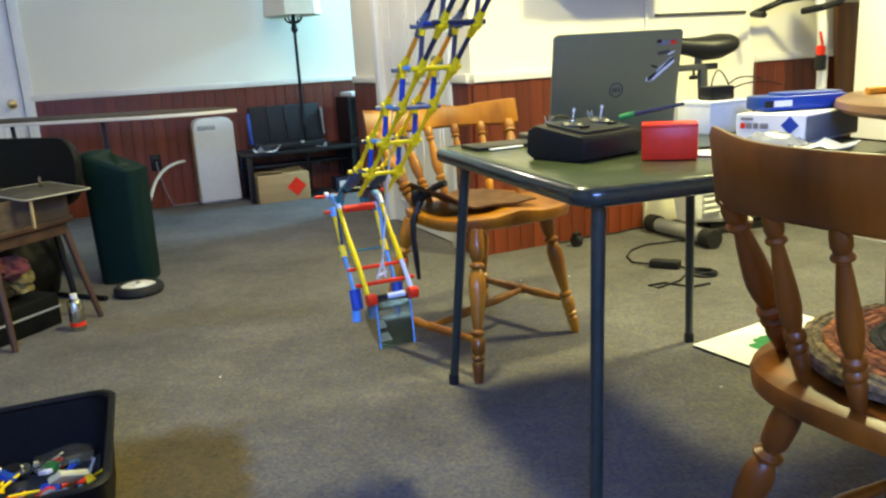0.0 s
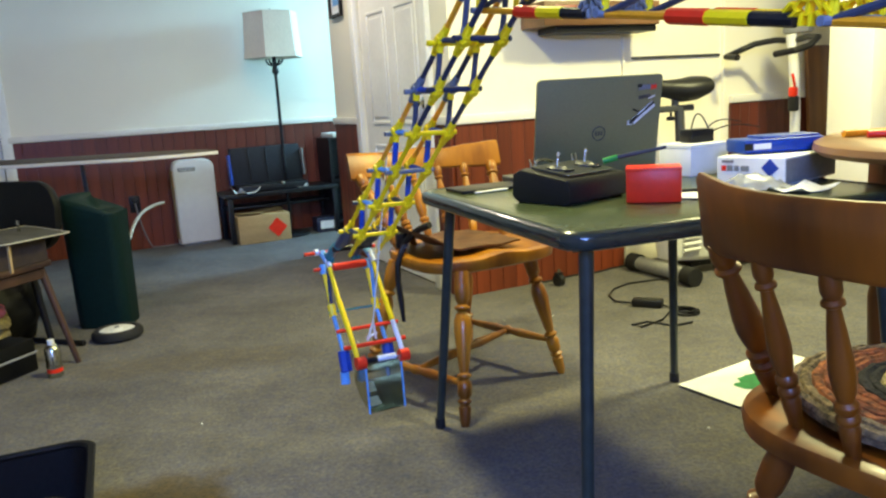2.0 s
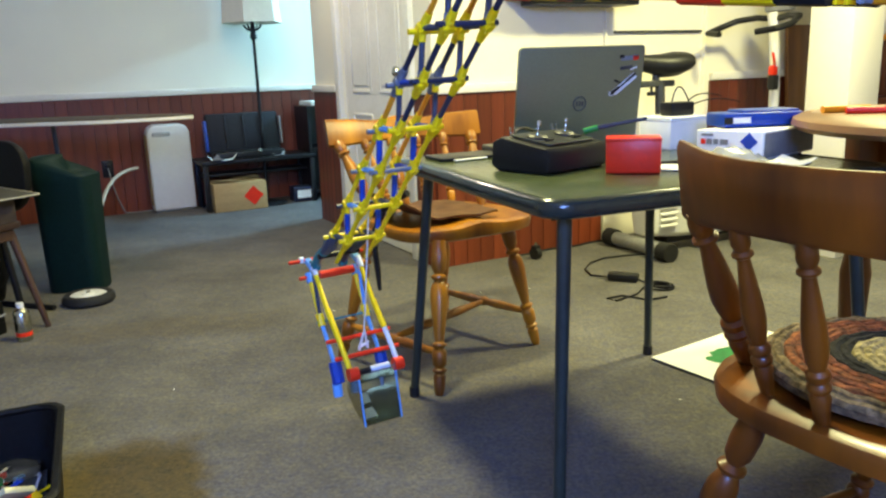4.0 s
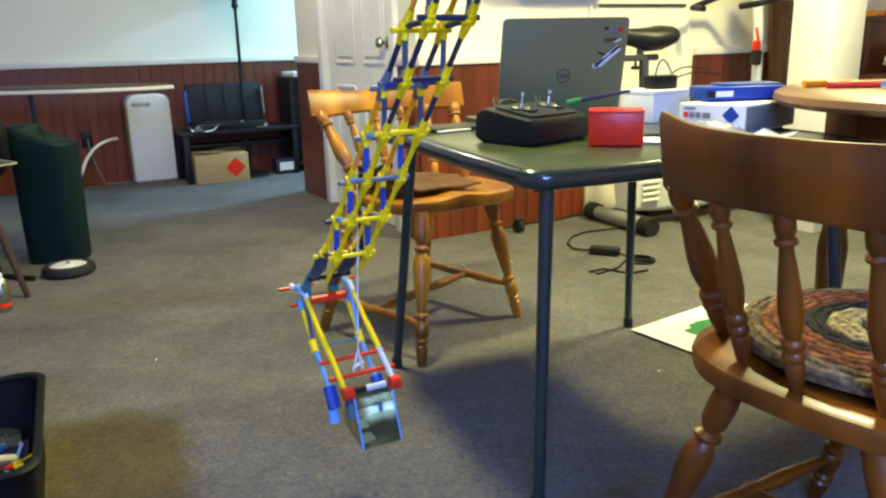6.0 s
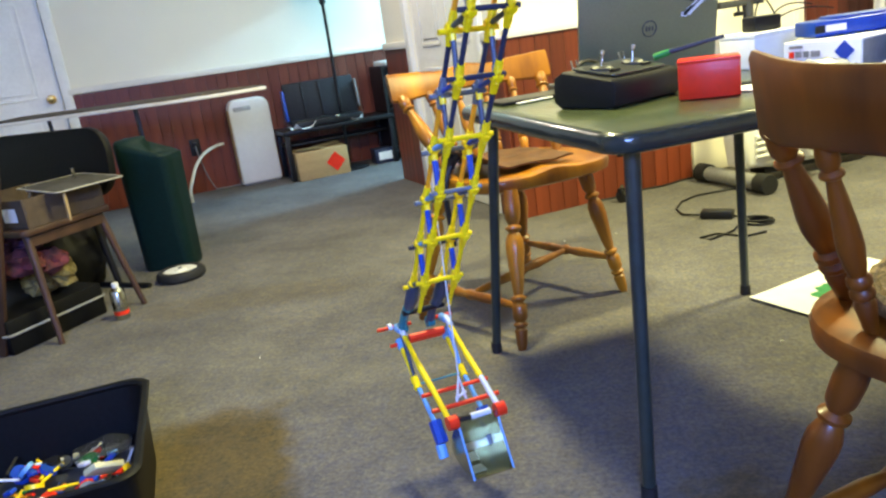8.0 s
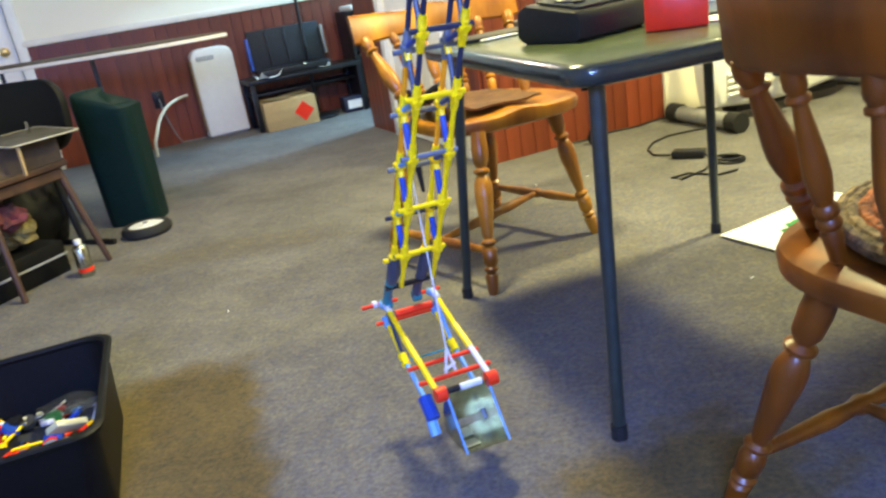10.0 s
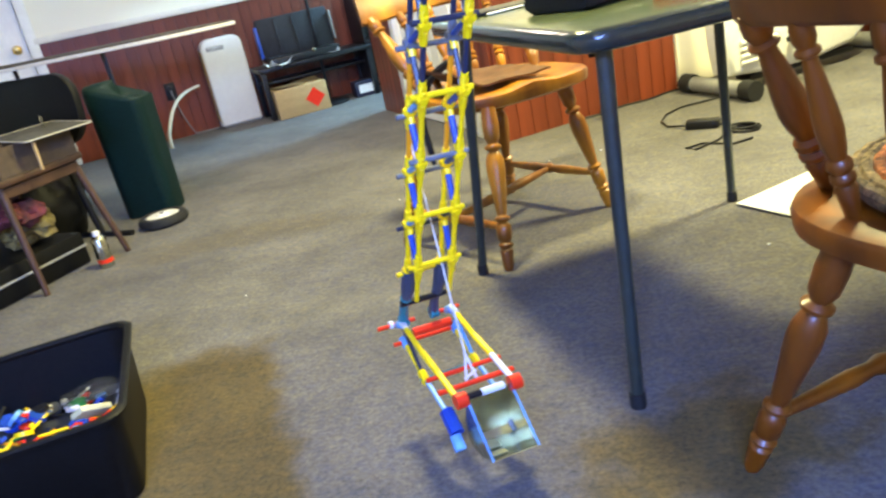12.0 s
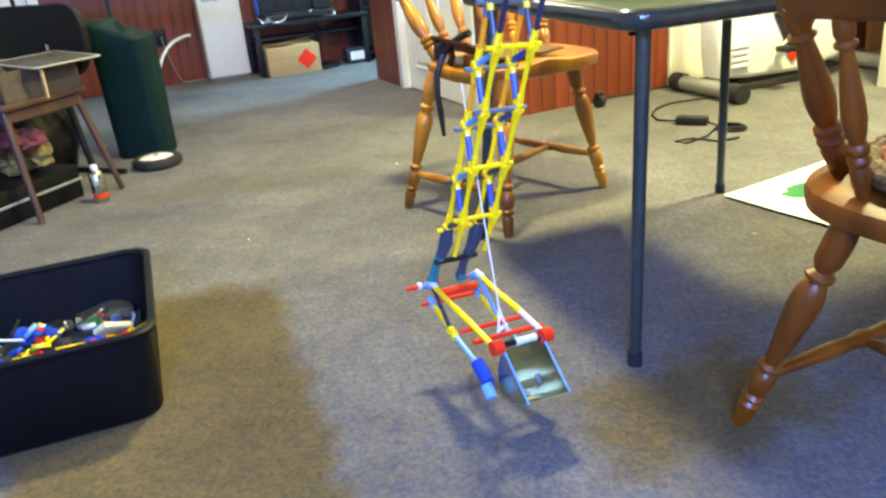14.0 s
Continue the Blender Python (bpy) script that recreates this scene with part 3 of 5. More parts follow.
def hose():
    p = [at(-0.98, 2.62, 0.33), at(-1.1, 2.55, 0.33), at(-1.22, 2.4, 0.27), at(-1.28, 2.25, 0.18), at(-1.34, 2.2, 0.05)]
    pts = []
    for k in range(len(p) - 1):
        for j in range(6):
            pts.append(p[k].lerp(p[k + 1], j / 6))
    sm = [sum((pts[max(0, min(len(pts) - 1, k + j))] for j in range(-4, 5)), Vector()) / 9 for k in range(len(pts))]
    sm[-1].z = 0.02
    ob = part("drain_hose", tube(sm, 0.011, 10), material("yellowed white plastic", (0.62, 0.54, 0.40), 0.5))
    tagged(ob, "bent white plastic drain hose near the air conditioner", "hose")


hose()


def outlet():
    base = thing("wall_outlet", room_pose(-1.19, BACK - 0.016, 0.33), "brown wall outlet with a plugged grey cord", "outlet")
    part("cover_plate", box((0.075, 0.008, 0.12), (0, 0, 0), 0.003), BLACK, base)
    part("plug", box((0.035, 0.03, 0.035), (0, -0.018, 0.02), 0.006), BLACK, base)
    part("cord", tube(bend((0, -0.03, 0.01), (0.02, -0.05, -0.2), (0.08, -0.03, -0.32), 10) + bend((0.08, -0.03, -0.32), (0.16, -0.04, -0.325), (0.3, -0.02, -0.322), 6)[1:], 0.005, 6), GREY, base)


outlet()


def carton():
    base = thing("cardboard_box", room_pose(-0.375, 2.42), "brown cardboard carton with red diamond sticker", "box")
    part("body", box((0.375, 0.28, 0.2), (0, 0, 0.1), 0.004), CARD, base)
    part("flap", box((0.18, 0.13, 0.004), (-0.09, -0.075, 0.205), 0.001, pose(0, 0, 0, -4, 3, 0), seg=1), CARD, base)
    part("flap", box((0.18, 0.13, 0.004), (0.095, 0.06, 0.206), 0.001, pose(0, 0, 0, 0, -4, 0), seg=1), CARD, base)
    part("sticker", box((0.10, 0.002, 0.10), (0, 0, 0), 0, pose(0.09, -0.142, 0.1, 0, 45, 0)), RED, base, "red diamond sticker")
    part("tape", box((0.04, 0.282, 0.003), (0.0, 0, 0.2), 0, seg=1), CARD, base)


carton()


def black_desk():
    base = thing("low_table", room_pose(-0.2, 2.5), "black low side table behind the carton", "table")
    part("tabletop", box((0.84, 0.36, 0.03), (0, 0.0, 0.345), 0.006), BLACK, base)
    part("shelf", box((0.78, 0.2, 0.02), (0, 0.07, 0.24), 0.004), BLACK, base)
    for x in (-0.39, 0.39):
        for y in (-0.15, 0.15):
            part("leg", box((0.035, 0.035, 0.33), (x, y, 0.165), 0.004), BLACK, base)
    return base


black_desk()


def open_case():
    base = thing("tool_case", room_pose(-0.26, 2.42, 0.361), "open black tool case with blue side and white papers", "case")
    part("tray", box((0.5, 0.17, 0.05), (0, 0, 0.026), 0.01), BLACK, base)
    lid = part("lid", box((0.53, 0.045, 0.29), (0, 0.09, 0.185), 0.014, pose(0, 0, 0, -8, 0, 0)), material("charcoal plastic", (0.02, 0.022, 0.027), 0.6, ior=1.3, vary=0.3, scale=50), base, "charcoal lid with ribs")
    for x in (-0.13, 0.0, 0.13):
        part("rib", box((0.012, 0.012, 0.24), (x, 0.066, 0.188), 0.003, pose(0, 0, 0, -8, 0, 0), seg=1), BLACK, lid)
    part("side_panel", box((0.02, 0.05, 0.22), (-0.277, 0.055, 0.17), 0.005, pose(0, 0, 0, -8, 0, 0)), BLUE, base, "blue side panel")
    part("side_panel", box((0.014, 0.05, 0.2), (0.272, 0.06, 0.19), 0.004, pose(0, 0, 0, -8, 0, 0)), GREY, base)
    part("latch", box((0.03, 0.012, 0.02), (0.06, -0.09, 0.05), 0.003), STEEL, base)


open_case()


def paper(name, m, w, d, label, mat=PAPER, sheets=1, curl=0.006):
    bm = bmesh.new()
    bmesh.ops.create_grid(bm, x_segments=8, y_segments=8, size=0.5)
    for v in bm.verts:
        v.co = Vector((v.co.x * w, v.co.y * d, 0.002 + curl * (abs(v.co.x * 2) ** 3) * abs(v.co.y * 2)))
    ext = bmesh.ops.extrude_face_region(bm, geom=bm.faces[:])
    bmesh.ops.translate(bm, vec=(0, 0, 0.0012 * sheets), verts=[v for v in ext["geom"] if isinstance(v, bmesh.types.BMVert)])
    ob = part(name, bm, mat)
    ob.matrix_world = m
    return tagged(ob, label, "paper")


paper("paper_sheet", room_pose(-0.47, 2.335, 0.363, 20), 0.17, 0.14, "loose white sheet on the black low table", curl=0.05)
paper("paper_scrap", room_pose(-0.06, 2.345, 0.363, -30), 0.09, 0.06, "crumpled white scrap on the black low table", curl=0.035)


def black_cabinet():
    base = thing("side_cabinet", room_pose(0.42, 2.53), "black side cabinet with an open shelf", "cabinet")
    for x in (-0.22, 0.22):
        part("side_panel", box((0.02, 0.3, 0.70), (x, 0, 0.35), 0.002, seg=1), BLACK, base)
    for z in (0.06, 0.38, 0.69):
        part("shelf", box((0.42, 0.3, 0.02), (0, 0, z), 0.002, seg=1), BLACK, base)
    part("back_panel", box((0.42, 0.01, 0.66), (0, 0.14, 0.36)), BLACK, base)


black_cabinet()
ob = part("flat_device", box((0.26, 0.2, 0.035), (0, 0, 0.018), 0.008), OFFWHITE)
ob.matrix_world = room_pose(0.34, 2.5, 0.702, 8)
tagged(ob, "flat grey-white device lying on the black cabinet", "device")


def blue_pack():
    base = thing("small_box", room_pose(0.13, 2.44), "small blue and white packaged box on the carpet", "box")
    part("body", box((0.17, 0.12, 0.11), (0, 0, 0.055), 0.003), DARKBLUE, base)
    part("print", box((0.12, 0.002, 0.06), (0, -0.0615, 0.055)), PAPER, base, "white printed panel")


blue_pack()


def picture():
    base = thing("picture_frame", room_pose(-0.004, 1.417, 1.60, -90), "small dark framed print hung by the door", "picture")
    for x, z, w, h in ((0, 0.125, 0.2, 0.02), (0, -0.125, 0.2, 0.02), (-0.09, 0, 0.02, 0.23), (0.09, 0, 0.02, 0.23)):
        part("frame_bar", box((w, 0.02, h), (x, -0.012, z), 0.003), BLACK, base)
    part("mat", box((0.165, 0.006, 0.235), (0, -0.006, 0)), PAPER, base)
    part("print", box((0.09, 0.003, 0.13), (0, -0.0105, 0)), LIGHTBLUE, base, "pale blue grey print")


picture()


# ---- left side ----
def trash_bin():
    base = thing("trash_bin", pose(-1.555, 4.12, 0, 0, 0, 4), "tall dark green plastic trash bin with domed lid", "bin")
    bm = bmesh.new()
    rings = []
    for w, d, z in ((0.235, 0.17, 0.0), (0.242, 0.18, 0.012), (0.252, 0.205, 0.50), (0.254, 0.208, 0.505), (0.254, 0.208, 0.53)):
        rings.append([bm.verts.new((x, y, z)) for x, y in rounded(w, d, 0.05, 6)])
    n = len(rings[0])
    for a, b in zip(rings, rings[1:]):
        for k in range(n):
            bm.faces.new((a[k], a[(k + 1) % n], b[(k + 1) % n], b[k]))
    bm.faces.new(rings[0])
    part("body", bm, BINGREEN, base)
    lid = bmesh.new()
    rings = []
    for f, z in ((1.004, 0.525), (1.002, 0.55), (0.975, 0.566), (0.9, 0.575), (0.6, 0.577), (0.3, 0.58), (0.02, 0.581)):
        rings.append([lid.verts.new((x * f, y * f, z + (0.055 * (x / 0.16) * -1 if z > 0.54 else 0))) for x, y in rounded(0.254, 0.208, 0.05, 6)])
    for a, b in zip(rings, rings[1:]):
        for k in range(n):
            lid.faces.new((a[k], a[(k + 1) % n], b[(k + 1) % n], b[k]))
    lid.faces.new(rings[-1])
    part("lid", lid, BINGREEN, base)


trash_bin()


def toy_wheel():
    base = thing("wheel", pose(-1.41, 3.875, 0), "black rubber wheel with white hub lying flat", "wheel")
    part("tyre", lathe([(0.06, 0.004), (0.095, 0.0), (0.107, 0.012), (0.107, 0.03), (0.097, 0.042), (0.078, 0.044), (0.074, 0.036), (0.06, 0.03)], 36), RUBBER, base)
    part("hub", lathe([(0.001, 0.012), (0.075, 0.012), (0.075, 0.037), (0.068, 0.041), (0.03, 0.039), (0.022, 0.046), (0.001, 0.046)], 32), WHITE, base, "white plastic hub")
    part("axle_cap", lathe([(0.001, 0.046), (0.01, 0.046), (0.009, 0.052), (0.001, 0.052)], 12), GREY, base)


toy_wheel()


def old_stand():
    """A small dark wooden stand on splayed legs."""
    c = Vector((-1.75, 3.454, 0))
    base = thing("wooden_stand", pose(c.x, c.y, 0, 0, 0, -19), "small dark wooden stand on splayed legs", "stand")
    part("top", prism(rounded(0.46, 0.40, 0.03), 0.40, 0.425, 0.006), wood("dark walnut", (0.03, 0.014, 0.008), (0.075, 0.034, 0.018), 0.5, 0.1), base)
    for sx in (-1, 1):
        for sy in (-1, 1):
            part("leg", rod((sx * 0.19, sy * 0.16, 0.405), (sx * 0.27, sy * 0.2, 0), 0.016, 0.011, 10), MATS["dark walnut"], base)
        part("side_rail", box((0.02, 0.33, 0.04), (sx * 0.2, 0, 0.375), 0.003, seg=1), MATS["dark walnut"], base)


old_stand()


def stand_load():
    t = pose(-1.75, 3.454, 0.426, 0, 0, -19)
    base = thing("cardboard_tray", t @ pose(0.03, 0, 0), "open brown carton on the wooden stand", "box")
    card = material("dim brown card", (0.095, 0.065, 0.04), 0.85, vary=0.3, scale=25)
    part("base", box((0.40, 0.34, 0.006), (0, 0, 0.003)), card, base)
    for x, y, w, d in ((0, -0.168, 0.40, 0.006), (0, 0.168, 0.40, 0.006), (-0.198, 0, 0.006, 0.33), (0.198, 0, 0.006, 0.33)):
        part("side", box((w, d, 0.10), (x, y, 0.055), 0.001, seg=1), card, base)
    part("label", box((0.07, 0.002, 0.05), (0.12, -0.1725, 0.05)), PAPER, base)
    mesh = thing("flat_tray", pose(-1.545, 3.46, 0.534, 0, 3, -28), "flat dull grey tray with pale rim", "tray")
    part("sheet", prism(rounded(0.275, 0.265, 0.015), 0.0, 0.008, 0.002), material("dull grey sheet", (0.075, 0.072, 0.07), 0.85, ior=1.2, vary=0.25, scale=25, coarse=7, coarse_amount=0.25), mesh)
    part("rim", tube([(x, y, 0.006) for x, y in rounded(0.28, 0.27, 0.015)] + [(rounded(0.28, 0.27, 0.015)[0][0], rounded(0.28, 0.27, 0.015)[0][1], 0.006)], 0.0032, 6), material("dull pale edge", (0.45, 0.42, 0.33), 0.6), mesh)
    part("post", rod((-0.05, 0.05, 0.0), (-0.05, 0.05, 0.05), 0.006), STEEL, mesh)
    for x in (-0.12, 0.12):
        part("strut", box((0.011, 0.011, 0.106), (x, -0.10, -0.053), 0.002, seg=1), CARD, mesh, "pale thin strut")
    seat = thing("folded_seat", t @ pose(-0.06, 0.28, 0.0, 0, 0, 0), "black moulded seat back behind the stand", "seat")
    part("shell", prism(rounded(0.72, 0.28, 0.11, 8), -0.02, 0.02, 0.012, pose(-0.10, 0, 0.155, 84)), TUBBLACK, seat)
    part("support", rod((0, 0.04, 0.02), (0, 0.10, -0.425), 0.014), BLACK, seat)
    part("foot_bar", rod((-0.18, 0.1, -0.414), (0.18, 0.1, -0.414), 0.012), BLACK, seat)


stand_load()


def stand_side():
    """What stands round the wooden stand: a dark leaning board and a tall pale jug."""
    post = thing("leaning_board", pose(-1.76, 3.10, 0, 0, 0, 0), "dark narrow wooden board leaning beside the stand", "board")
    part("board", box((0.075, 0.022, 0.80), (0, 0, 0.40), 0.004, pose(0, 0, 0.008, -4, 12, 0)), MATS["dark walnut"], post)
    jug = thing("jug", pose(-1.93, 3.36, 0.426), "tall cream plastic jug on the wooden stand", "jug")
    part("body", lathe([(0.001, 0), (0.042, 0), (0.045, 0.006), (0.046, 0.11), (0.036, 0.135), (0.022, 0.15), (0.001, 0.152)], 24), SHADE, jug)
    part("cap", lathe([(0.001, 0.150), (0.020, 0.150), (0.020, 0.168), (0.001, 0.170)], 16), WHITE, jug)


stand_side()


def under_stand():
    m = pose(-1.77, 3.45, 0, 0, 0, -19)
    low = thing("storage_crate", m, "low black plastic crate with pale rim under the stand", "crate")
    part("body", box((0.54, 0.42, 0.13), (-0.08, -0.10, 0.065), 0.008), TUBBLACK, low)
    part("rim", tube([(x - 0.08, y - 0.10, 0.075) for x, y in rounded(0.552, 0.432, 0.02)] + [(rounded(0.552, 0.432, 0.02)[0][0] - 0.08, rounded(0.552, 0.432, 0.02)[0][1] - 0.10, 0.075)], 0.005, 6), GREY, low)
    bag = thing("cloth_bundle", m @ pose(0.04, -0.03, 0.131), "bundle of faded flowered cloth in purple, red and yellow", "cloth")
    rng = random.Random(5)
    prints = [material("cloth %s" % n, c, 0.95, colour2=d, scale=26, bump=0.4, coarse=9, coarse_amount=0.5) for n, c, d in
              (("yellow", (0.34, 0.27, 0.09), (0.10, 0.07, 0.03)), ("red", (0.24, 0.05, 0.06), (0.05, 0.02, 0.03)), ("purple", (0.15, 0.05, 0.13), (0.04, 0.02, 0.05)))]
    for k in range(9):
        own = bmesh.new()
        bmesh.ops.create_icosphere(own, subdivisions=3, radius=1)
        c = Vector((rng.uniform(-0.13, 0.10), rng.uniform(-0.12, 0.04), 0.05 + 0.022 * k))
        for v in own.verts:
            n = noise.noise(v.co * 2.3 + Vector((k, 0, 0))) + 0.5 * noise.noise(v.co * 6 + Vector((0, k, 0)))
            v.co = Vector((v.co.x * 0.085, v.co.y * 0.07, v.co.z * 0.05)) * (1 + 0.4 * n) + c
        part("fold", own, prints[min(2, k // 3)], bag)
    # knotted black sack, added to fill the dark area behind the stand
    sack = thing("filler_sack", pose(-1.98, 3.86, 0, 0, 0, -10), "black sack added to fill the dark area behind the stand", "sack")
    own = bmesh.new()
    bmesh.ops.create_icosphere(own, subdivisions=4, radius=1)
    for v in own.verts:
        n = noise.noise(v.co * 1.6) + 0.5 * noise.noise(v.co * 4.5)
        pinch = 1 - 0.55 * max(0.0, v.co.z) ** 2
        v.co = Vector((v.co.x * 0.27 * pinch, v.co.y * 0.2 * pinch, v.co.z * 0.24)) * (1 + 0.16 * n)
        v.co.z = max(0.0, v.co.z + 0.19)
    part("body", own, TUBBLACK, sack)
    part("knot", lathe([(0.03, 0.36), (0.02, 0.40), (0.04, 0.44), (0.05, 0.47), (0.001, 0.46)], 12), TUBBLACK, sack)
    can = thing("spray_can", pose(-1.44, 3.40, 0, 0, 0, 0), "silver spray can with red band on the carpet", "can")
    part("body", lathe([(0.001, 0), (0.027, 0), (0.028, 0.004), (0.028, 0.11), (0.02, 0.122), (0.012, 0.128), (0.001, 0.128)], 20), STEEL, can)
    part("band", lathe([(0.0284, 0.02), (0.0284, 0.035)], 20), RED, can)
    part("cap", lathe([(0.001, 0.124), (0.013, 0.124), (0.013, 0.145), (0.001, 0.147)], 14), WHITE, can)


under_stand()


def ironing_board():
    base = thing("ironing_board", pose(-1.77, 4.62, 0, 0, 0, 0), "long grey ironing board on folding metal legs", "ironing board")
    half = []
    for k in range(13):
        u = k / 12
        half.append((0.66 - 1.5 * u, 0.21 * min(1, (u * 4) ** 0.55) if u < 0.25 else 0.21))
    outline = [(x, y) for x, y in half] + [(x, -y) for x, y in half[::-1]][:-1]
    part("board", prism(outline, 0.732, 0.75, 0.004), RAIL, base)
    part("cover", prism([(x * 0.995, y * 0.985) for x, y in outline], 0.7495, 0.757, 0.003), material("grey brown board cloth", (0.10, 0.085, 0.075), 0.95, ior=1.15, vary=0.2, scale=40), base, "grey-brown cloth cover")
    for sx in (-0.55, -0.06):
        part("leg", rod((sx, 0.0, 0.74), (sx, 0.04, 0.012), 0.011), DARKGREY, base)
        part("foot_bar", rod((sx, -0.04, 0.012), (sx, 0.12, 0.012), 0.012), RUBBER, base)


ironing_board()


# ---- black tub with toy pieces ----
def toy_tub():
    o = Vector((-0.777, 2.36, 0))
    along = Vector((-0.911, -0.413, 0)).normalized()
    turn = math.degrees(math.atan2(along.y, along.x))
    m = pose(o.x, o.y, 0, 0, 0, turn)
    L, Wd, H = 0.74, 0.485, 0.20
    base = thing("storage_tub", m, "large black plastic tub without its lid", "tub")
    bm = bmesh.new()
    rings = []
    for grow, z in ((-0.022, 0.0), (-0.017, 0.006), (-0.004, H - 0.012), (-0.007, H - 0.012), (-0.025, 0.012)):
        rings.append([bm.verts.new((x + L / 2, y + Wd / 2, z)) for x, y in rounded(L + 2 * grow, Wd + 2 * grow, 0.05, 6)])
    n = len(rings[0])
    for a, b in zip(rings, rings[1:]):
        for k in range(n):
            bm.faces.new((a[k], a[(k + 1) % n], b[(k + 1) % n], b[k]))
    bm.faces.new(rings[0]), bm.faces.new(rings[-1])
    part("body", bm, TUBBLACK, base)
    lip = bmesh.new()
    rings = [[lip.verts.new((x + L / 2, y + Wd / 2, z)) for x, y in rounded(L + 2 * g, Wd + 2 * g, 0.05, 6)] for g, z in ((-0.006, H - 0.014), (0.007, H - 0.012), (0.010, H - 0.002), (0.006, H + 0.002), (-0.004, H + 0.002), (-0.008, H - 0.004))]
    for a, b in zip(rings, rings[1:] + rings[:1]):
        for k in range(n):
            lip.faces.new((a[k], a[(k + 1) % n], b[(k + 1) % n], b[k]))
    part("rim", lip, TUBBLACK, base)
    rng = random.Random(11)
    mats = [RED, RED, YELLOW, YELLOW, BLUE, BLUE, WHITE, WHITE, ORANGE, GREENP, LIGHTBLUE, BLACK, BLACK, KGREY, DARKGREY]
    holder = thing("toy_pieces", m, "heap of coloured plastic construction toy pieces in the tub", "toy pieces", kind="stuff")
    fill = bmesh.new()
    bmesh.ops.create_grid(fill, x_segments=16, y_segments=12, size=0.5)
    for v in fill.verts:
        x, y = v.co.x * (L - 0.09) + L / 2, v.co.y * (Wd - 0.09) + Wd / 2
        v.co = Vector((x, y, 0.042 + 0.03 * noise.noise(Vector((x * 7, y * 7, 3)))))
    part("heap_base", fill, DARKGREY, holder)
    heaps = {}
    for k in range(340):
        x, y = rng.uniform(0.05, L - 0.05), rng.uniform(0.05, Wd - 0.05)
        z = 0.050 + 0.03 * noise.noise(Vector((x * 7, y * 7, 3))) + rng.uniform(0, 0.034)
        mat = rng.choice(mats)
        own = heaps.setdefault(mat.name, (bmesh.new(), mat))[0]
        q = pose(x, y, z, rng.uniform(-35, 35), rng.uniform(-35, 35), rng.uniform(0, 360))
        kind = rng.random()
        if kind < 0.45:
            rod(q @ Vector((-0.03, 0, 0)), q @ Vector((0.03, 0, 0)), 0.0035, None, 6, own)
        elif kind < 0.8:
            box((rng.uniform(0.02, 0.05), rng.uniform(0.015, 0.03), 0.010), (0, 0, 0), 0.002, q, own, 1)
        else:
            lathe([(0.006, -0.005), (0.02, -0.005), (0.02, 0.005), (0.006, 0.005)], 10, q, own)
    for own, mat in heaps.values():
        part("pieces", own, mat, holder)
    part("big_piece", box((0.07, 0.042, 0.014), (0, 0, 0), 0.003, pose(0.09, 0.27, 0.125, 35, -25, 40)), material("cream plastic", (0.75, 0.68, 0.35), 0.4), holder)
    bagm = material("clear plastic bag", (0.9, 0.92, 0.92), 0.08, transmission=0.97, vary=0.02, bump=0.4, scale=20)
    own = bmesh.new()
    bmesh.ops.create_grid(own, x_segments=14, y_segments=10, size=0.5)
    for v in own.verts:
        x, y = v.co.x * 0.13 + 0.12, v.co.y * 0.08 + 0.09
        v.co = Vector((x, y, 0.09 + 0.02 * noise.noise(Vector((x * 14, y * 14, 9)))))
    part("clear_bag", own, bagm, holder)


toy_tub()

# ---- on the card table ----
TABLE_TURN = 19.7


def laptop():
    base = thing("laptop", pose(0.50, 2.72, TABLE_TOP, 0, 0, TABLE_TURN - 1), "open grey aluminium laptop with stickers on its lid", "laptop")
    part("keyboard_base", prism(rounded(0.36, 0.225, 0.012), 0.004, 0.02, 0.003, pose(0, 0.118, 0)), DARKGREY, base)
    m = pose(0, 0.004, 0.018, 10, 0, 0)
    lid = part("lid", prism(rounded(0.36, 0.262, 0.012), -0.004, 0.004, 0.002, m @ pose(0, 0, 0.133, 90)), SILVER, base, "grey brushed aluminium lid")
    part("screen", box((0.32, 0.002, 0.2), (0, 0.006, 0.13), 0, m), BLACK, lid)
    ring = bmesh.new()
    tube([m @ Vector((0.018 * math.cos(a), -0.0046, 0.118 + 0.018 * math.sin(a))) for a in [2 * math.pi * k / 24 for k in range(25)]], 0.0016, 6, ring)
    for a in (-0.008, 0.0, 0.008):
        box((0.004, 0.0015, 0.012), (a, -0.0046, 0.118), 0, m, ring)
    part("round_badge", ring, DARKGREY, lid, "dark round badge")
    for x, z, w, h, tilt, mat in ((0.135, 0.232, 0.05, 0.012, -4, KGREY), (0.153, 0.232, 0.016, 0.012, -4, RED), (0.128, 0.207, 0.035, 0.009, -6, DARKGREY), (0.128, 0.165, 0.075, 0.016, -38, KWHITE), (0.10, 0.148, 0.03, 0.008, -38, BLACK), (0.145, 0.182, 0.03, 0.007, -38, BLACK), (0.12, 0.162, 0.05, 0.004, -38, BLACK), (0.105, 0.172, 0.02, 0.005, 20, BLACK), (0.15, 0.205, 0.02, 0.004, -20, KWHITE), (0.112, 0.236, 0.012, 0.008, -4, BLACK), (0.09, 0.140, 0.014, 0.01, 10, KWHITE)):
        part("sticker", box((w, 0.0015, h), (0, 0, 0), 0, m @ pose(x, -0.0048 - 0.0006 * (mat is BLACK), z, 0, tilt, 0)), mat, lid)
    for x in (-0.12, 0.12):
        part("hinge", rod(m @ Vector((x - 0.02, 0.002, -0.003)), m @ Vector((x + 0.02, 0.002, -0.003)), 0.006), BLACK, base)


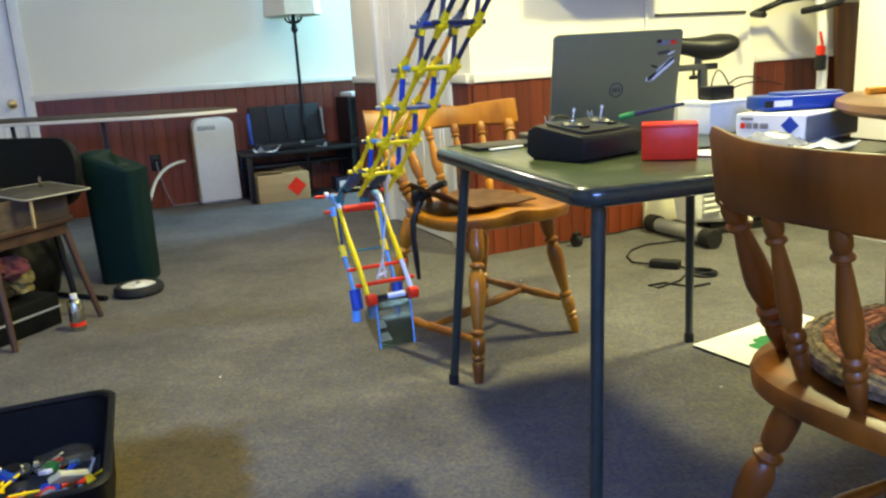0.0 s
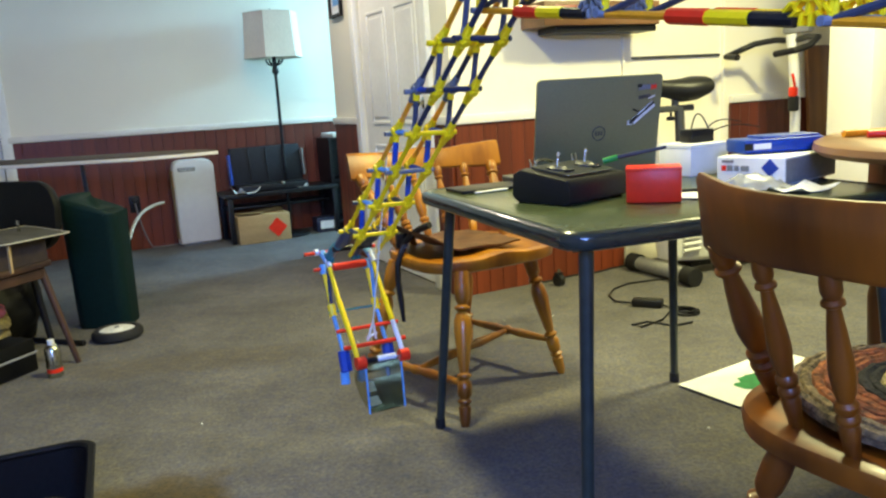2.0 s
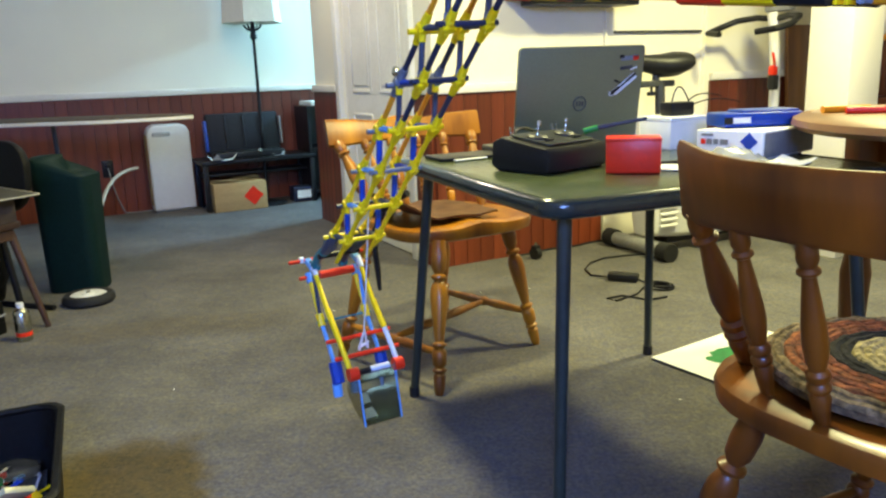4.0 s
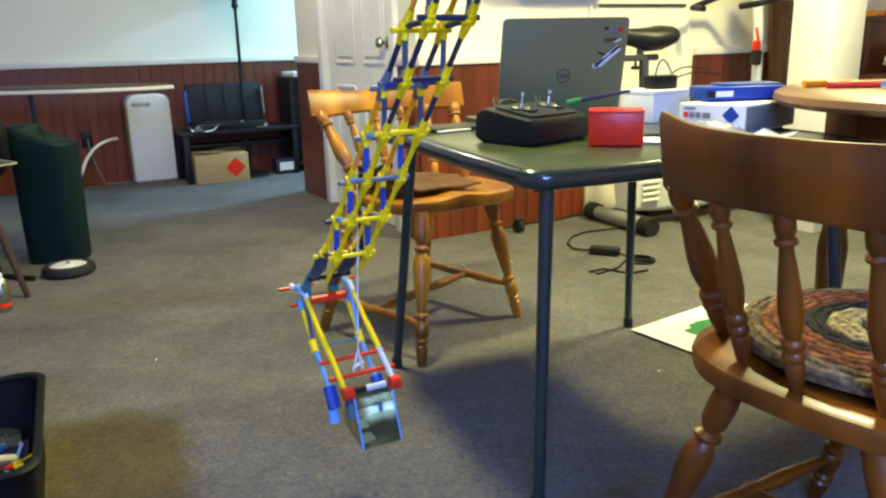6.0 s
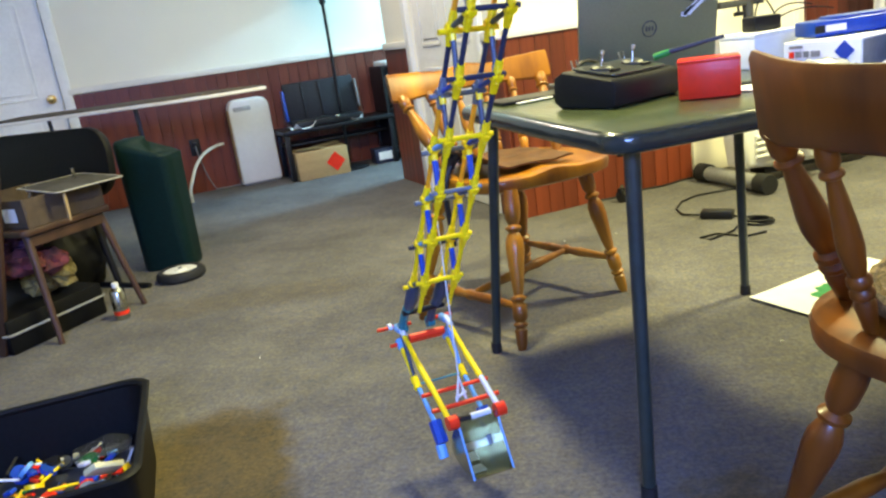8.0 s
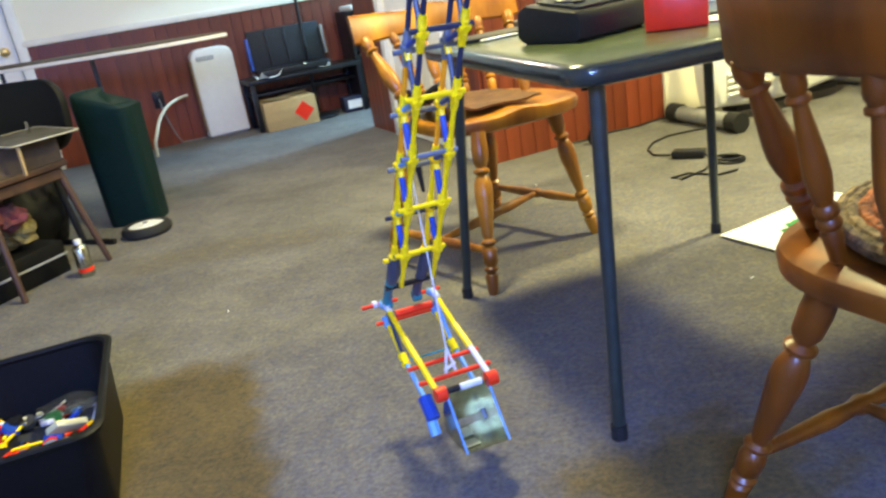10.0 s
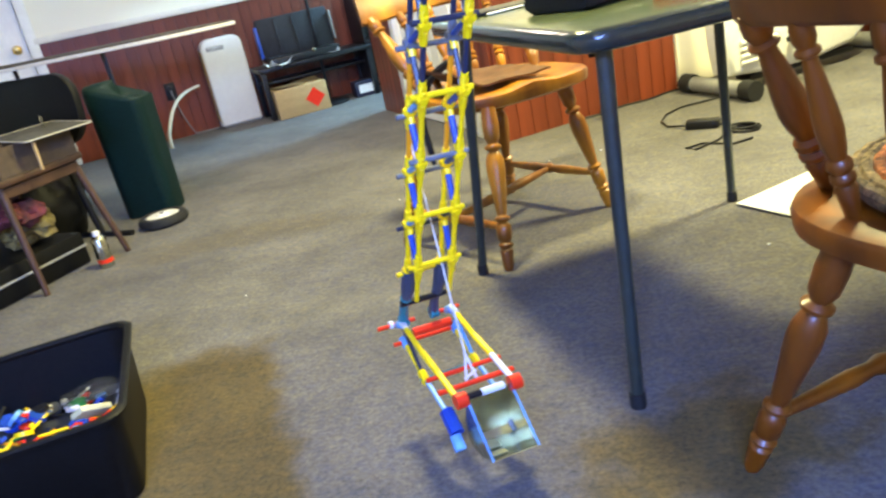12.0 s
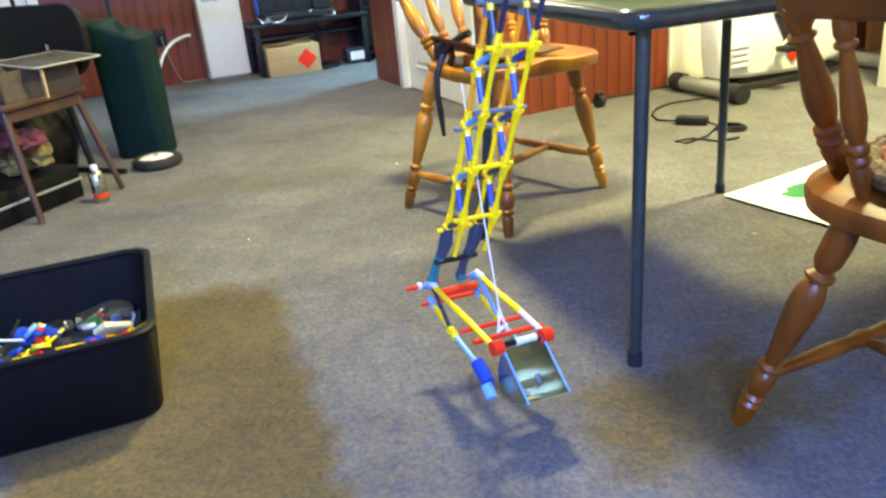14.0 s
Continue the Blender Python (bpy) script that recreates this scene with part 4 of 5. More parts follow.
laptop()


def transmitter():
    turn = math.degrees(math.atan2(0.155, 0.158)) - 3
    base = thing("radio_transmitter", pose(0.395, 2.455, TABLE_TOP, 0, 0, turn), "black two-stick radio transmitter with chrome sticks", "transmitter")
    side = [(-0.085, 0.006), (-0.09, 0.04), (-0.078, 0.058), (0.06, 0.078), (0.085, 0.066), (0.09, 0.012), (0.07, 0.0), (-0.07, 0.0)]
    body = bmesh.new()
    own = prism(side, -0.105, 0.105, 0.008)
    merge(own, body, Matrix(((0, 0, 1, 0), (1, 0, 0, 0), (0, 1, 0, 0), (0, 0, 0, 1))))
    part("body", body, BLACK, base)
    face = pose(0, -0.008, 0.0722, 8.3, 0, 0)
    part("faceplate", prism(rounded(0.165, 0.12, 0.012), -0.002, 0.002, 0.001, face), material("dark metal plate", (0.11, 0.115, 0.11), 0.3, metal=0.6, vary=0.3, scale=40), base, "dark metal faceplate")
    for x in (-0.048, 0.048):
        part("gimbal", lathe([(0.001, 0), (0.024, 0), (0.024, 0.004), (0.018, 0.008), (0.006, 0.006), (0.001, 0.006)], 20, face @ pose(x, 0.005, 0.002)), DARKGREY, base)
        part("stick", lathe([(0.003, 0), (0.0025, 0.022), (0.0045, 0.024), (0.005, 0.034), (0.001, 0.036)], 12, face @ pose(x, 0.005, 0.006, -8, 12)), STEEL, base, "chrome stick")
        part("trim_lever", box((0.03, 0.006, 0.005), (x, -0.032, 0.005), 0.001, face, seg=1), BLACK, base)
    for x in (-0.08, -0.066, 0.066, 0.08):
        part("switch", lathe([(0.003, 0), (0.002, 0.012), (0.0025, 0.018), (0.001, 0.019)], 8, face @ pose(x, 0.055, 0.0, -20)), STEEL, base)
    part("antenna_base", rod((0.098, -0.02, 0.078), (0.122, -0.043, 0.086), 0.0075), GREENP, base, "green antenna sleeve")
    part("antenna", rod((0.122, -0.043, 0.086), (0.205, -0.122, 0.104), 0.006, 0.004), DARKBLUE, base)
    part("handle", tube(bend((-0.05, 0.07, 0.07), (0, 0.10, 0.11), (0.05, 0.07, 0.07), 10), 0.004), STEEL, base)


transmitter()


def red_box():
    base = thing("red_block", pose(0.561, 2.345, TABLE_TOP, 0, 0, -12), "bright red plastic box standing on the card table", "box")
    part("body", box((0.115, 0.075, 0.072), (0, 0, 0.037), 0.004), RED, base)
    part("lid", box((0.117, 0.077, 0.008), (0, 0, 0.073), 0.003), RED, base)


red_box()


def carton_pile():
    base = thing("white_carton", pose(0.93, 2.60, TABLE_TOP, 0, 0, -48), "flat white printed carton on the card table", "box")
    part("body", box((0.17, 0.27, 0.066), (0, 0, 0.034), 0.002, seg=1), PAPER, base)
    # grey sheet puts the shade on the white carton's end into its colour
    part("side_print", box((0.002, 0.262, 0.058), (0.0857, 0, 0.034)), GREY, base, "grey sheet painting shade on the end")
    part("diamond_print", box((0.03, 0.0015, 0.03), (0, 0, 0), 0, pose(0.05, -0.1358, 0.043, 0, 45, 0)), BLUE, base, "blue diamond mark")
    for x, w in ((-0.066, 0.012), (-0.050, 0.014), (-0.033, 0.012), (-0.012, 0.02)):
        part("print_bar", box((w, 0.0015, 0.013), (x, -0.1358, 0.04)), RED if x < -0.06 else GREY, base)
    part("print_bar", box((0.03, 0.0015, 0.006), (-0.056, -0.1358, 0.056)), GREY, base)
    flat = thing("blue_case", pose(0.935, 2.63, TABLE_TOP + 0.068, 0, 0, 8), "flat blue plastic device case on the white carton", "case")
    part("body", box((0.21, 0.10, 0.034), (0, 0, 0.018), 0.006), BLUE, flat)
    part("lid_ridge", box((0.15, 0.08, 0.008), (0.022, 0, 0.037), 0.003), BLUE, flat)
    part("label", box((0.045, 0.0015, 0.014), (-0.06, -0.0508, 0.018)), PAPER, flat, "white label")
    part("socket", box((0.02, 0.004, 0.016), (-0.095, -0.050, 0.018)), BLACK, flat)
    back = thing("white_carton", pose(0.79, 2.83, TABLE_TOP, 0, 0, 30), "small white carton behind the others on the table", "box")
    part("body", box((0.14, 0.12, 0.085), (0, 0, 0.0425), 0.003), PAPER, back)
    part("lid", box((0.143, 0.123, 0.012), (0, 0, 0.08), 0.002, seg=1), PAPER, back)
    charger = thing("charger", pose(0.80, 2.83, TABLE_TOP + 0.087, 0, 0, 25), "black charger with curled cables on the carton", "charger")
    part("body", box((0.08, 0.05, 0.036), (0, 0, 0.018), 0.004), BLACK, charger)
    part("cable", tube(bend((-0.02, 0, 0.03), (-0.03, -0.03, 0.12), (0.03, -0.01, 0.04), 12), 0.002, 6), BLACK, charger)
    part("cable", tube(bend((0.04, 0, 0.02), (0.1, -0.02, 0.055), (0.17, -0.06, 0.03), 10), 0.002, 6), BLACK, charger)
    part("cable", tube(bend((0.04, 0.01, 0.026), (0.1, 0.04, 0.07), (0.16, 0.0, 0.045), 10), 0.002, 6), BLACK, charger)
    bagmat = material("crinkled clear film", (0.85, 0.86, 0.88), 0.18, transmission=0.6, vary=0.04, bump=0.5, scale=25)
    bag = bmesh.new()
    bmesh.ops.create_grid(bag, x_segments=18, y_segments=12, size=0.5)
    for v in bag.verts:
        x, y = v.co.x, v.co.y
        v.co = Vector((x * 0.17, y * 0.10, 0.006 + 0.04 * max(0, 0.25 - x * x - y * y) * 3 + 0.016 * abs(noise.noise(Vector((x * 6, y * 6, 1))))))
    ob = part("plastic_bag", bag, bagmat)
    ob.matrix_world = pose(0.80, 2.42, TABLE_TOP, 0, 0, 20)
    tagged(ob, "crinkled clear plastic bag lying on the table", "bag")
    paper("paper_sheet", pose(0.90, 2.38, TABLE_TOP, 0, 0, 30), 0.13, 0.09, "folded white sheet on the card table", curl=0.012)
    paper("paper_sheet", pose(0.66, 2.38, TABLE_TOP, 0, 0, -35), 0.11, 0.10, "white leaflet beside the red box", curl=0.004)
    slab = thing("notebook", pose(0.21, 2.735, TABLE_TOP, 0, 0, 24), "thin black folder with white edge on the table", "folder")
    part("cover", prism(rounded(0.2, 0.12, 0.01), 0.001, 0.009, 0.002), BLACK, slab)
    part("page_edge", box((0.10, 0.012, 0.004), (-0.03, -0.065, 0.004), 0.001, pose(0, 0, 0, 0, 0, 8), seg=1), PAPER, slab)
    pen = thing("pen", pose(0.69, 2.44, TABLE_TOP, 0, 0, 10), "dark pen lying by the leaflet on the table", "pen")
    part("barrel", rod((-0.06, 0, 0.006), (0.05, 0, 0.006), 0.005), BLACK, pen)
    part("tip", rod((0.05, 0, 0.006), (0.066, 0, 0.006), 0.004, 0.001), STEEL, pen)


carton_pile()


# ---- chair dressings ----
def leather_pouch():
    base = thing("tool_pouch", C1, "worn brown leather tool pouch with black straps on the seat", "pouch")
    flap = bmesh.new()
    bmesh.ops.create_grid(flap, x_segments=22, y_segments=18, size=0.5)
    for v in flap.verts:
        x, y = v.co.x * 0.34, v.co.y * 0.30
        edge = 1 + 0.12 * noise.noise(Vector((x * 9, y * 9, 2)))
        z = 0.012 + 0.010 * noise.noise(Vector((x * 12, y * 12, 0))) + 1.1 * max(0, x - 0.05) ** 1.35
        v.co = Vector((x * edge, y * edge, z))
    ext = bmesh.ops.extrude_face_region(flap, geom=flap.faces[:])
    bmesh.ops.translate(flap, vec=(0, 0, 0.006), verts=[v for v in ext["geom"] if isinstance(v, bmesh.types.BMVert)])
    ob = part("pouch", flap, LEATHER, base)
    ob.matrix_local = pose(0.05, -0.02, 0.465)
    belt = part("belt", tube(bend((0.17, 0.06, 0.56), (0.20, 0.0, 0.54), (0.21, -0.06, 0.485), 10), 0.012, 8), BLACK, base, "black webbing belt")
    part("buckle", box((0.04, 0.02, 0.05), (0.215, -0.06, 0.5), 0.006), BLACK, belt)
    part("strap", tube([(0.235, 0.0, 0.50), (0.262, 0.0, 0.44), (0.265, 0.0, 0.38), (0.262, 0.005, 0.32), (0.26, 0.01, 0.25)], [0.009, 0.01, 0.009, 0.01, 0.006], 6), BLACK, base, "black hanging strap")


leather_pouch()


def braided_cushion():
    base = thing("seat_cushion", C2 @ pose(0.0, 0.04, 0.452), "round braided rag cushion in rust, black and cream", "cushion")
    yarn = [material("braid %s" % n, c, 0.95, vary=0.75, scale=95, bump=0.9, coarse=38, coarse_amount=0.6) for n, c in
            (("rust", (0.30, 0.085, 0.03)), ("tan", (0.28, 0.20, 0.10)), ("black", (0.02, 0.018, 0.02)), ("cream", (0.62, 0.50, 0.22)), ("orange", (0.40, 0.13, 0.04)))]
    plan = [(0.212, 1), (0.196, 1), (0.18, 4), (0.164, 0), (0.148, 4), (0.132, 0), (0.116, 2), (0.10, 2), (0.084, 3), (0.068, 3), (0.052, 3), (0.036, 2), (0.02, 3)]
    for r, c in plan:
        n = max(20, int(r * 300))
        bm = bmesh.new()
        pts = [(r * math.cos(2 * math.pi * k / n), r * math.sin(2 * math.pi * k / n), 0.026 + 0.0018 * (k % 2) - 0.008 * (r / 0.212) ** 6) for k in range(n)]
        tube(pts + pts[:1], [0.0092 + 0.0012 * (k % 2) for k in range(n + 1)], 7, bm)
        part("braid", bm, yarn[c], base)
    part("centre", lathe([(0.001, 0.018), (0.014, 0.018), (0.014, 0.032), (0.001, 0.034)], 14), yarn[2], base)
    part("pad", lathe([(0.001, 0.0), (0.20, 0.0), (0.218, 0.006), (0.220, 0.014), (0.208, 0.020), (0.001, 0.024)], 40), yarn[1], base, "tan braided edge")


braided_cushion()


# ---- right side ----
def round_table():
    base = thing("dining_table", pose(1.40, 2.36, 0), "round brown maple dining table on turned legs", "table")
    n = 64
    part("tabletop", lathe([(0.001, 0.762), (0.40, 0.762), (0.437, 0.766), (0.45, 0.778), (0.447, 0.792), (0.43, 0.80), (0.001, 0.80)], n), wood("honey maple top", (0.18, 0.075, 0.022), (0.36, 0.18, 0.065), 0.42, 0.3, 8, (1, 0.12, 1)), base)
    legs = [(-0.19, 0.24), (0.3, 0.28), (0.3, -0.27), (0.10, -0.34)]
    for x, y in legs:
        part("leg_block", box((0.075, 0.075, 0.13), (x, y, 0.697), 0.006), CHAIRWOOD, base)
        part("leg", turned((x, y, 0), (x, y, 0.635), [(0.018, 0), (0.022, 0.05), (0.028, 0.2), (0.034, 0.45), (0.038, 0.6), (0.026, 0.72), (0.036, 0.75), (0.024, 0.79), (0.036, 0.84), (0.03, 0.92), (0.034, 1.0)], 18), CHAIRWOOD, base)
    for a, b in zip(legs, legs[1:] + legs[:1]):
        d = Vector((b[0] - a[0], b[1] - a[1], 0))
        part("apron", box((d.length - 0.08, 0.022, 0.09), (0, 0, 0), 0.003, pose((a[0] + b[0]) / 2, (a[1] + b[1]) / 2, 0.715, 0, 0, math.degrees(math.atan2(d.y, d.x)))), CHAIRWOOD, base)


round_table()


def table_bits():
    z = 0.80
    for x, y, turn, mat, label in ((1.16, 2.46, -14, RED, "red marker pen lying on the dining table"), (1.27, 2.44, 4, LIGHTBLUE, "pale blue pen lying on the dining table"), (1.13, 2.54, 10, ORANGE, "orange marker pen lying on the dining table")):
        pen = thing("marker_pen", pose(x, y, z, 0, 0, turn), label, "pen")
        part("barrel", rod((-0.05, 0, 0.008), (0.05, 0, 0.008), 0.008), mat if mat is not LIGHTBLUE else GREY, pen)
        part("cap", rod((-0.075, 0, 0.008), (-0.035, 0, 0.008), 0.009), mat, pen)
    paper("paper_sheet", pose(1.30, 2.27, z, 0, 0, 12), 0.21, 0.297, "white sheet of paper on the dining table", curl=0.003)


table_bits()


def exercise_bike():
    turn = math.degrees(math.atan2(0.43, 0.9))
    base = thing("exercise_bike", pose(1.11, 4.43, 0, 0, 0, turn), "white exercise bike with black saddle and handlebars", "exercise bike")
    for x, w in ((0.0, 0.19), (0.98, 0.2)):
        bar = part("stabiliser", rod((x, -w, 0.045), (x, w, 0.045), 0.036, None, 16), GREY, base)
        for s in (-1, 1):
            part("end_cap", rod((x, s * (w - 0.02), 0.045), (x, s * (w + 0.05), 0.045), 0.045, None, 16), RUBBER, bar)
    shell = [(0.02, 0.09), (0.0, 0.2), (-0.01, 0.33), (0.02, 0.44), (0.08, 0.5), (0.16, 0.48), (0.3, 0.44), (0.48, 0.46), (0.66, 0.48), (0.80, 0.40), (0.86, 0.28), (0.84, 0.16), (0.74, 0.09), (0.5, 0.06), (0.2, 0.07)]
    body = bmesh.new()
    merge(prism(shell, -0.075, 0.075, 0.03, seg=4), body, pose(0, 0, 0, 90))
    part("housing", body, WHITE, base, "white plastic flywheel housing")
    for z in (0.14, 0.17, 0.2, 0.23):
        part("rib", rod((0.065, -0.083, z), (0.17, -0.083, z), 0.010), WHITE, base)
    part("side_panel", prism([(0.3, 0.36), (0.62, 0.36), (0.42, 0.16)], 0.078, 0.086, 0.004, pose(0, 0, 0, 90)), BLACK, base, "black triangular side panel")
    part("accent", prism([(0.40, 0.16), (0.50, 0.17), (0.44, 0.12)], 0.078, 0.088, 0.002, pose(0, 0, 0, 90)), RED, base)
    part("skid", box((0.62, 0.1, 0.03), (0.45, 0, 0.055), 0.008), BLACK, base)
    part("seat_post", rod((0.13, 0, 0.45), (0.11, 0, 0.84), 0.024, None, 14), DARKGREY, base)
    slider = part("seat_slider", box((0.24, 0.035, 0.03), (0.07, 0, 0.83), 0.005), DARKGREY, base)
    part("knob", lathe([(0.006, 0), (0.006, 0.02), (0.022, 0.024), (0.022, 0.04), (0.001, 0.042)], 12, pose(0.06, 0, 0.815, 180)), BLACK, slider)
    sad = bmesh.new()
    rings = []
    for x, w, top, th in ((-0.09, 0.05, 0.945, 0.04), (-0.075, 0.095, 0.965, 0.06), (-0.02, 0.108, 0.968, 0.075), (0.04, 0.075, 0.958, 0.07), (0.10, 0.04, 0.955, 0.055), (0.17, 0.026, 0.957, 0.045), (0.195, 0.014, 0.95, 0.03)):
        rings.append([sad.verts.new((0.16 - x * 1.15, w * math.cos(a), top + 0.012 - th * 0.8 + th * 0.8 * math.sin(a))) for a in [2 * math.pi * k / 16 for k in range(16)]])
    for a, b in zip(rings, rings[1:]):
        for k in range(16):
            sad.faces.new((a[k], a[(k + 1) % 16], b[(k + 1) % 16], b[k]))
    sad.faces.new(rings[0]), sad.faces.new(rings[-1])
    part("saddle", sad, BLACK, base, "black padded saddle")
    part("saddle_clamp", rod((0.085, 0, 0.83), (0.085, 0, 0.91), 0.018), DARKGREY, base)
    part("column", tube(bend((0.86, 0, 0.35), (0.92, 0, 0.75), (0.84, 0, 1.16), 10), 0.026, 14), OFFWHITE, base, "pale grey front column")
    for s in (-1, 1):
        part("handlebar", tube([(0.86, 0.02 * s, 1.13), (0.84, 0.10 * s, 1.14), (0.80, 0.2 * s, 1.13), (0.70, 0.24 * s, 1.09), (0.62, 0.22 * s, 1.07), (0.60, 0.12 * s, 1.06)], 0.016, 10), BLACK, base)
    part("console", box((0.05, 0.16, 0.13), (0.89, 0, 1.23), 0.01, None), GREY, base)
    part("bottle_holder", tube([(0.82, -0.05, 0.90), (0.79, -0.07, 0.93), (0.78, -0.07, 0.96)], 0.007, 8), RED, base, "red strap holder")
    part("bottle_cage", box((0.035, 0.04, 0.05), (0.81, -0.05, 0.87), 0.01), RED, base)
    part("bottle_base", box((0.04, 0.05, 0.08), (0.815, -0.05, 0.81), 0.012), BLACK, base)
    for s in (-1, 1):
        crank = part("crank", rod((0.45, 0.10 * s, 0.28), (0.45 + 0.12 * s, 0.11 * s, 0.20), 0.012), STEEL, base)
        part("pedal", box((0.09, 0.08, 0.025), (0.45 + 0.12 * s, 0.16 * s, 0.20), 0.006), BLACK, crank)


exercise_bike()


def pillar():
    ob = part("pillar", box((0.22, 0.22, CEILING), (0, 0, CEILING / 2), 0.004), CREAM)
    ob.matrix_world = pose(2.02, 4.33, 0, 0, 0, ROOM)
    tagged(ob, "square cream painted pillar", "pillar", kind="structure")


pillar()


def wall_shelf():
    base = thing("wall_shelf", room_pose(0.73, -0.004, 1.27), "brown wooden box shelf fixed to the cream wall", "shelf")
    m = wood("shelf oak", (0.12, 0.055, 0.02), (0.24, 0.12, 0.05), 0.45, 0.2, 10, (0.12, 1, 1))
    part("board", box((0.68, 0.2, 0.11), (0, -0.1, 0.025), 0.004), m, base)
    part("lower_board", box((0.60, 0.15, 0.03), (0.04, -0.10, -0.045), 0.003), BLACK, base, "black lower board")


wall_shelf()


def closet_trim():
    base = thing("closet_door", room_pose(1.36, 0.028), "flat cream closet door with dark rail", "door", kind="structure")
    part("leaf", box((0.70, 0.018, 1.99), (0, -0.009, 1.0), 0.003, seg=1), CREAM, base)
    part("dark_rail", box((0.62, 0.014, 0.014), (0.02, -0.025, 1.09), 0.003), DARKGREY, base)
    for z in (0.25, 1.0, 1.75):
        part("hinge", box((0.012, 0.012, 0.08), (0.353, -0.02, z), 0.002, seg=1), DARKGREY, base)
    for x in (-0.355, 0.355):
        part("jamb", box((0.018, 0.05, 2.02), (x, -0.018, 1.01), 0.003, seg=1), CREAM, base)


closet_trim()


def plank():
    base = thing("wood_plank", room_pose(2.44, -0.12, 0), "upright varnished wooden plank leaning by the wall", "plank")
    part("board", box((0.22, 0.025, 1.12), (0, 0, 0.56), 0.004, pose(0, 0, 0, -4, 0, 0)), wood("plank oak", (0.17, 0.07, 0.02), (0.32, 0.15, 0.045), 0.4, 0.3, 9), base)
    part("white_pole", rod((0.06, -0.05, 0.0), (0.06, 0.05, 1.7), 0.012), WHITE, base)


plank()


def bookshelf():
    base = thing("bookcase", room_pose(3.48, -0.17, 0), "low brown bookcase with open shelves by the wall", "bookcase")
    m = wood("shelf mahogany", (0.07, 0.02, 0.01), (0.16, 0.05, 0.02), 0.4, 0.2, 9)
    for x in (-0.5, 0.5):
        part("side_panel", box((0.025, 0.30, 0.67), (x, 0, 0.335), 0.002, seg=1), m, base)
    for z in (0.06, 0.36, 0.658):
        part("shelf", box((0.97, 0.30, 0.025), (0, 0, z), 0.002, seg=1), m, base)
    part("back_panel", box((0.97, 0.01, 0.57), (0, 0.145, 0.36)), m, base)
    chest = thing("wooden_chest", room_pose(3.34, -0.09, 0.672), "small dark wooden chest on the bookcase", "chest")
    part("body", box((0.40, 0.12, 0.31), (0, 0, 0.156), 0.006), m, chest)
    part("lid", box((0.41, 0.125, 0.035), (0, 0, 0.329), 0.006), m, chest)
    for x, w, mat, label in ((-0.07, 0.12, ORANGE, "orange toy block on the wooden chest"), (0.07, 0.08, RED, "red toy block on the wooden chest"), (0.145, 0.05, YELLOW, "yellow toy block on the wooden chest")):
        ob = part("toy_block", box((w, 0.08, 0.035), (0, 0, 0.0185), 0.006), mat)
        ob.matrix_world = room_pose(3.34 + x, -0.09, 1.0195, 4)
        tagged(ob, label, "block")
    bag = bmesh.new()
    bmesh.ops.create_icosphere(bag, subdivisions=4, radius=1)
    for v in bag.verts:
        n = noise.noise(v.co * 1.9) + 0.5 * noise.noise(v.co * 5)
        v.co = Vector((v.co.x * 0.34, v.co.y * 0.075, v.co.z * 0.12)) * (1 + 0.18 * n)
        v.co.z = max(0.0, v.co.z + 0.09)
    ob = part("fabric_bag", bag, material("pale yellow cloth", (0.74, 0.68, 0.44), 0.9, vary=0.12, scale=30, bump=0.3))
    ob.matrix_world = room_pose(3.58, -0.24, 0.672)
    tagged(ob, "pale yellow cloth bag slumped on the bookcase", "bag")


bookshelf()


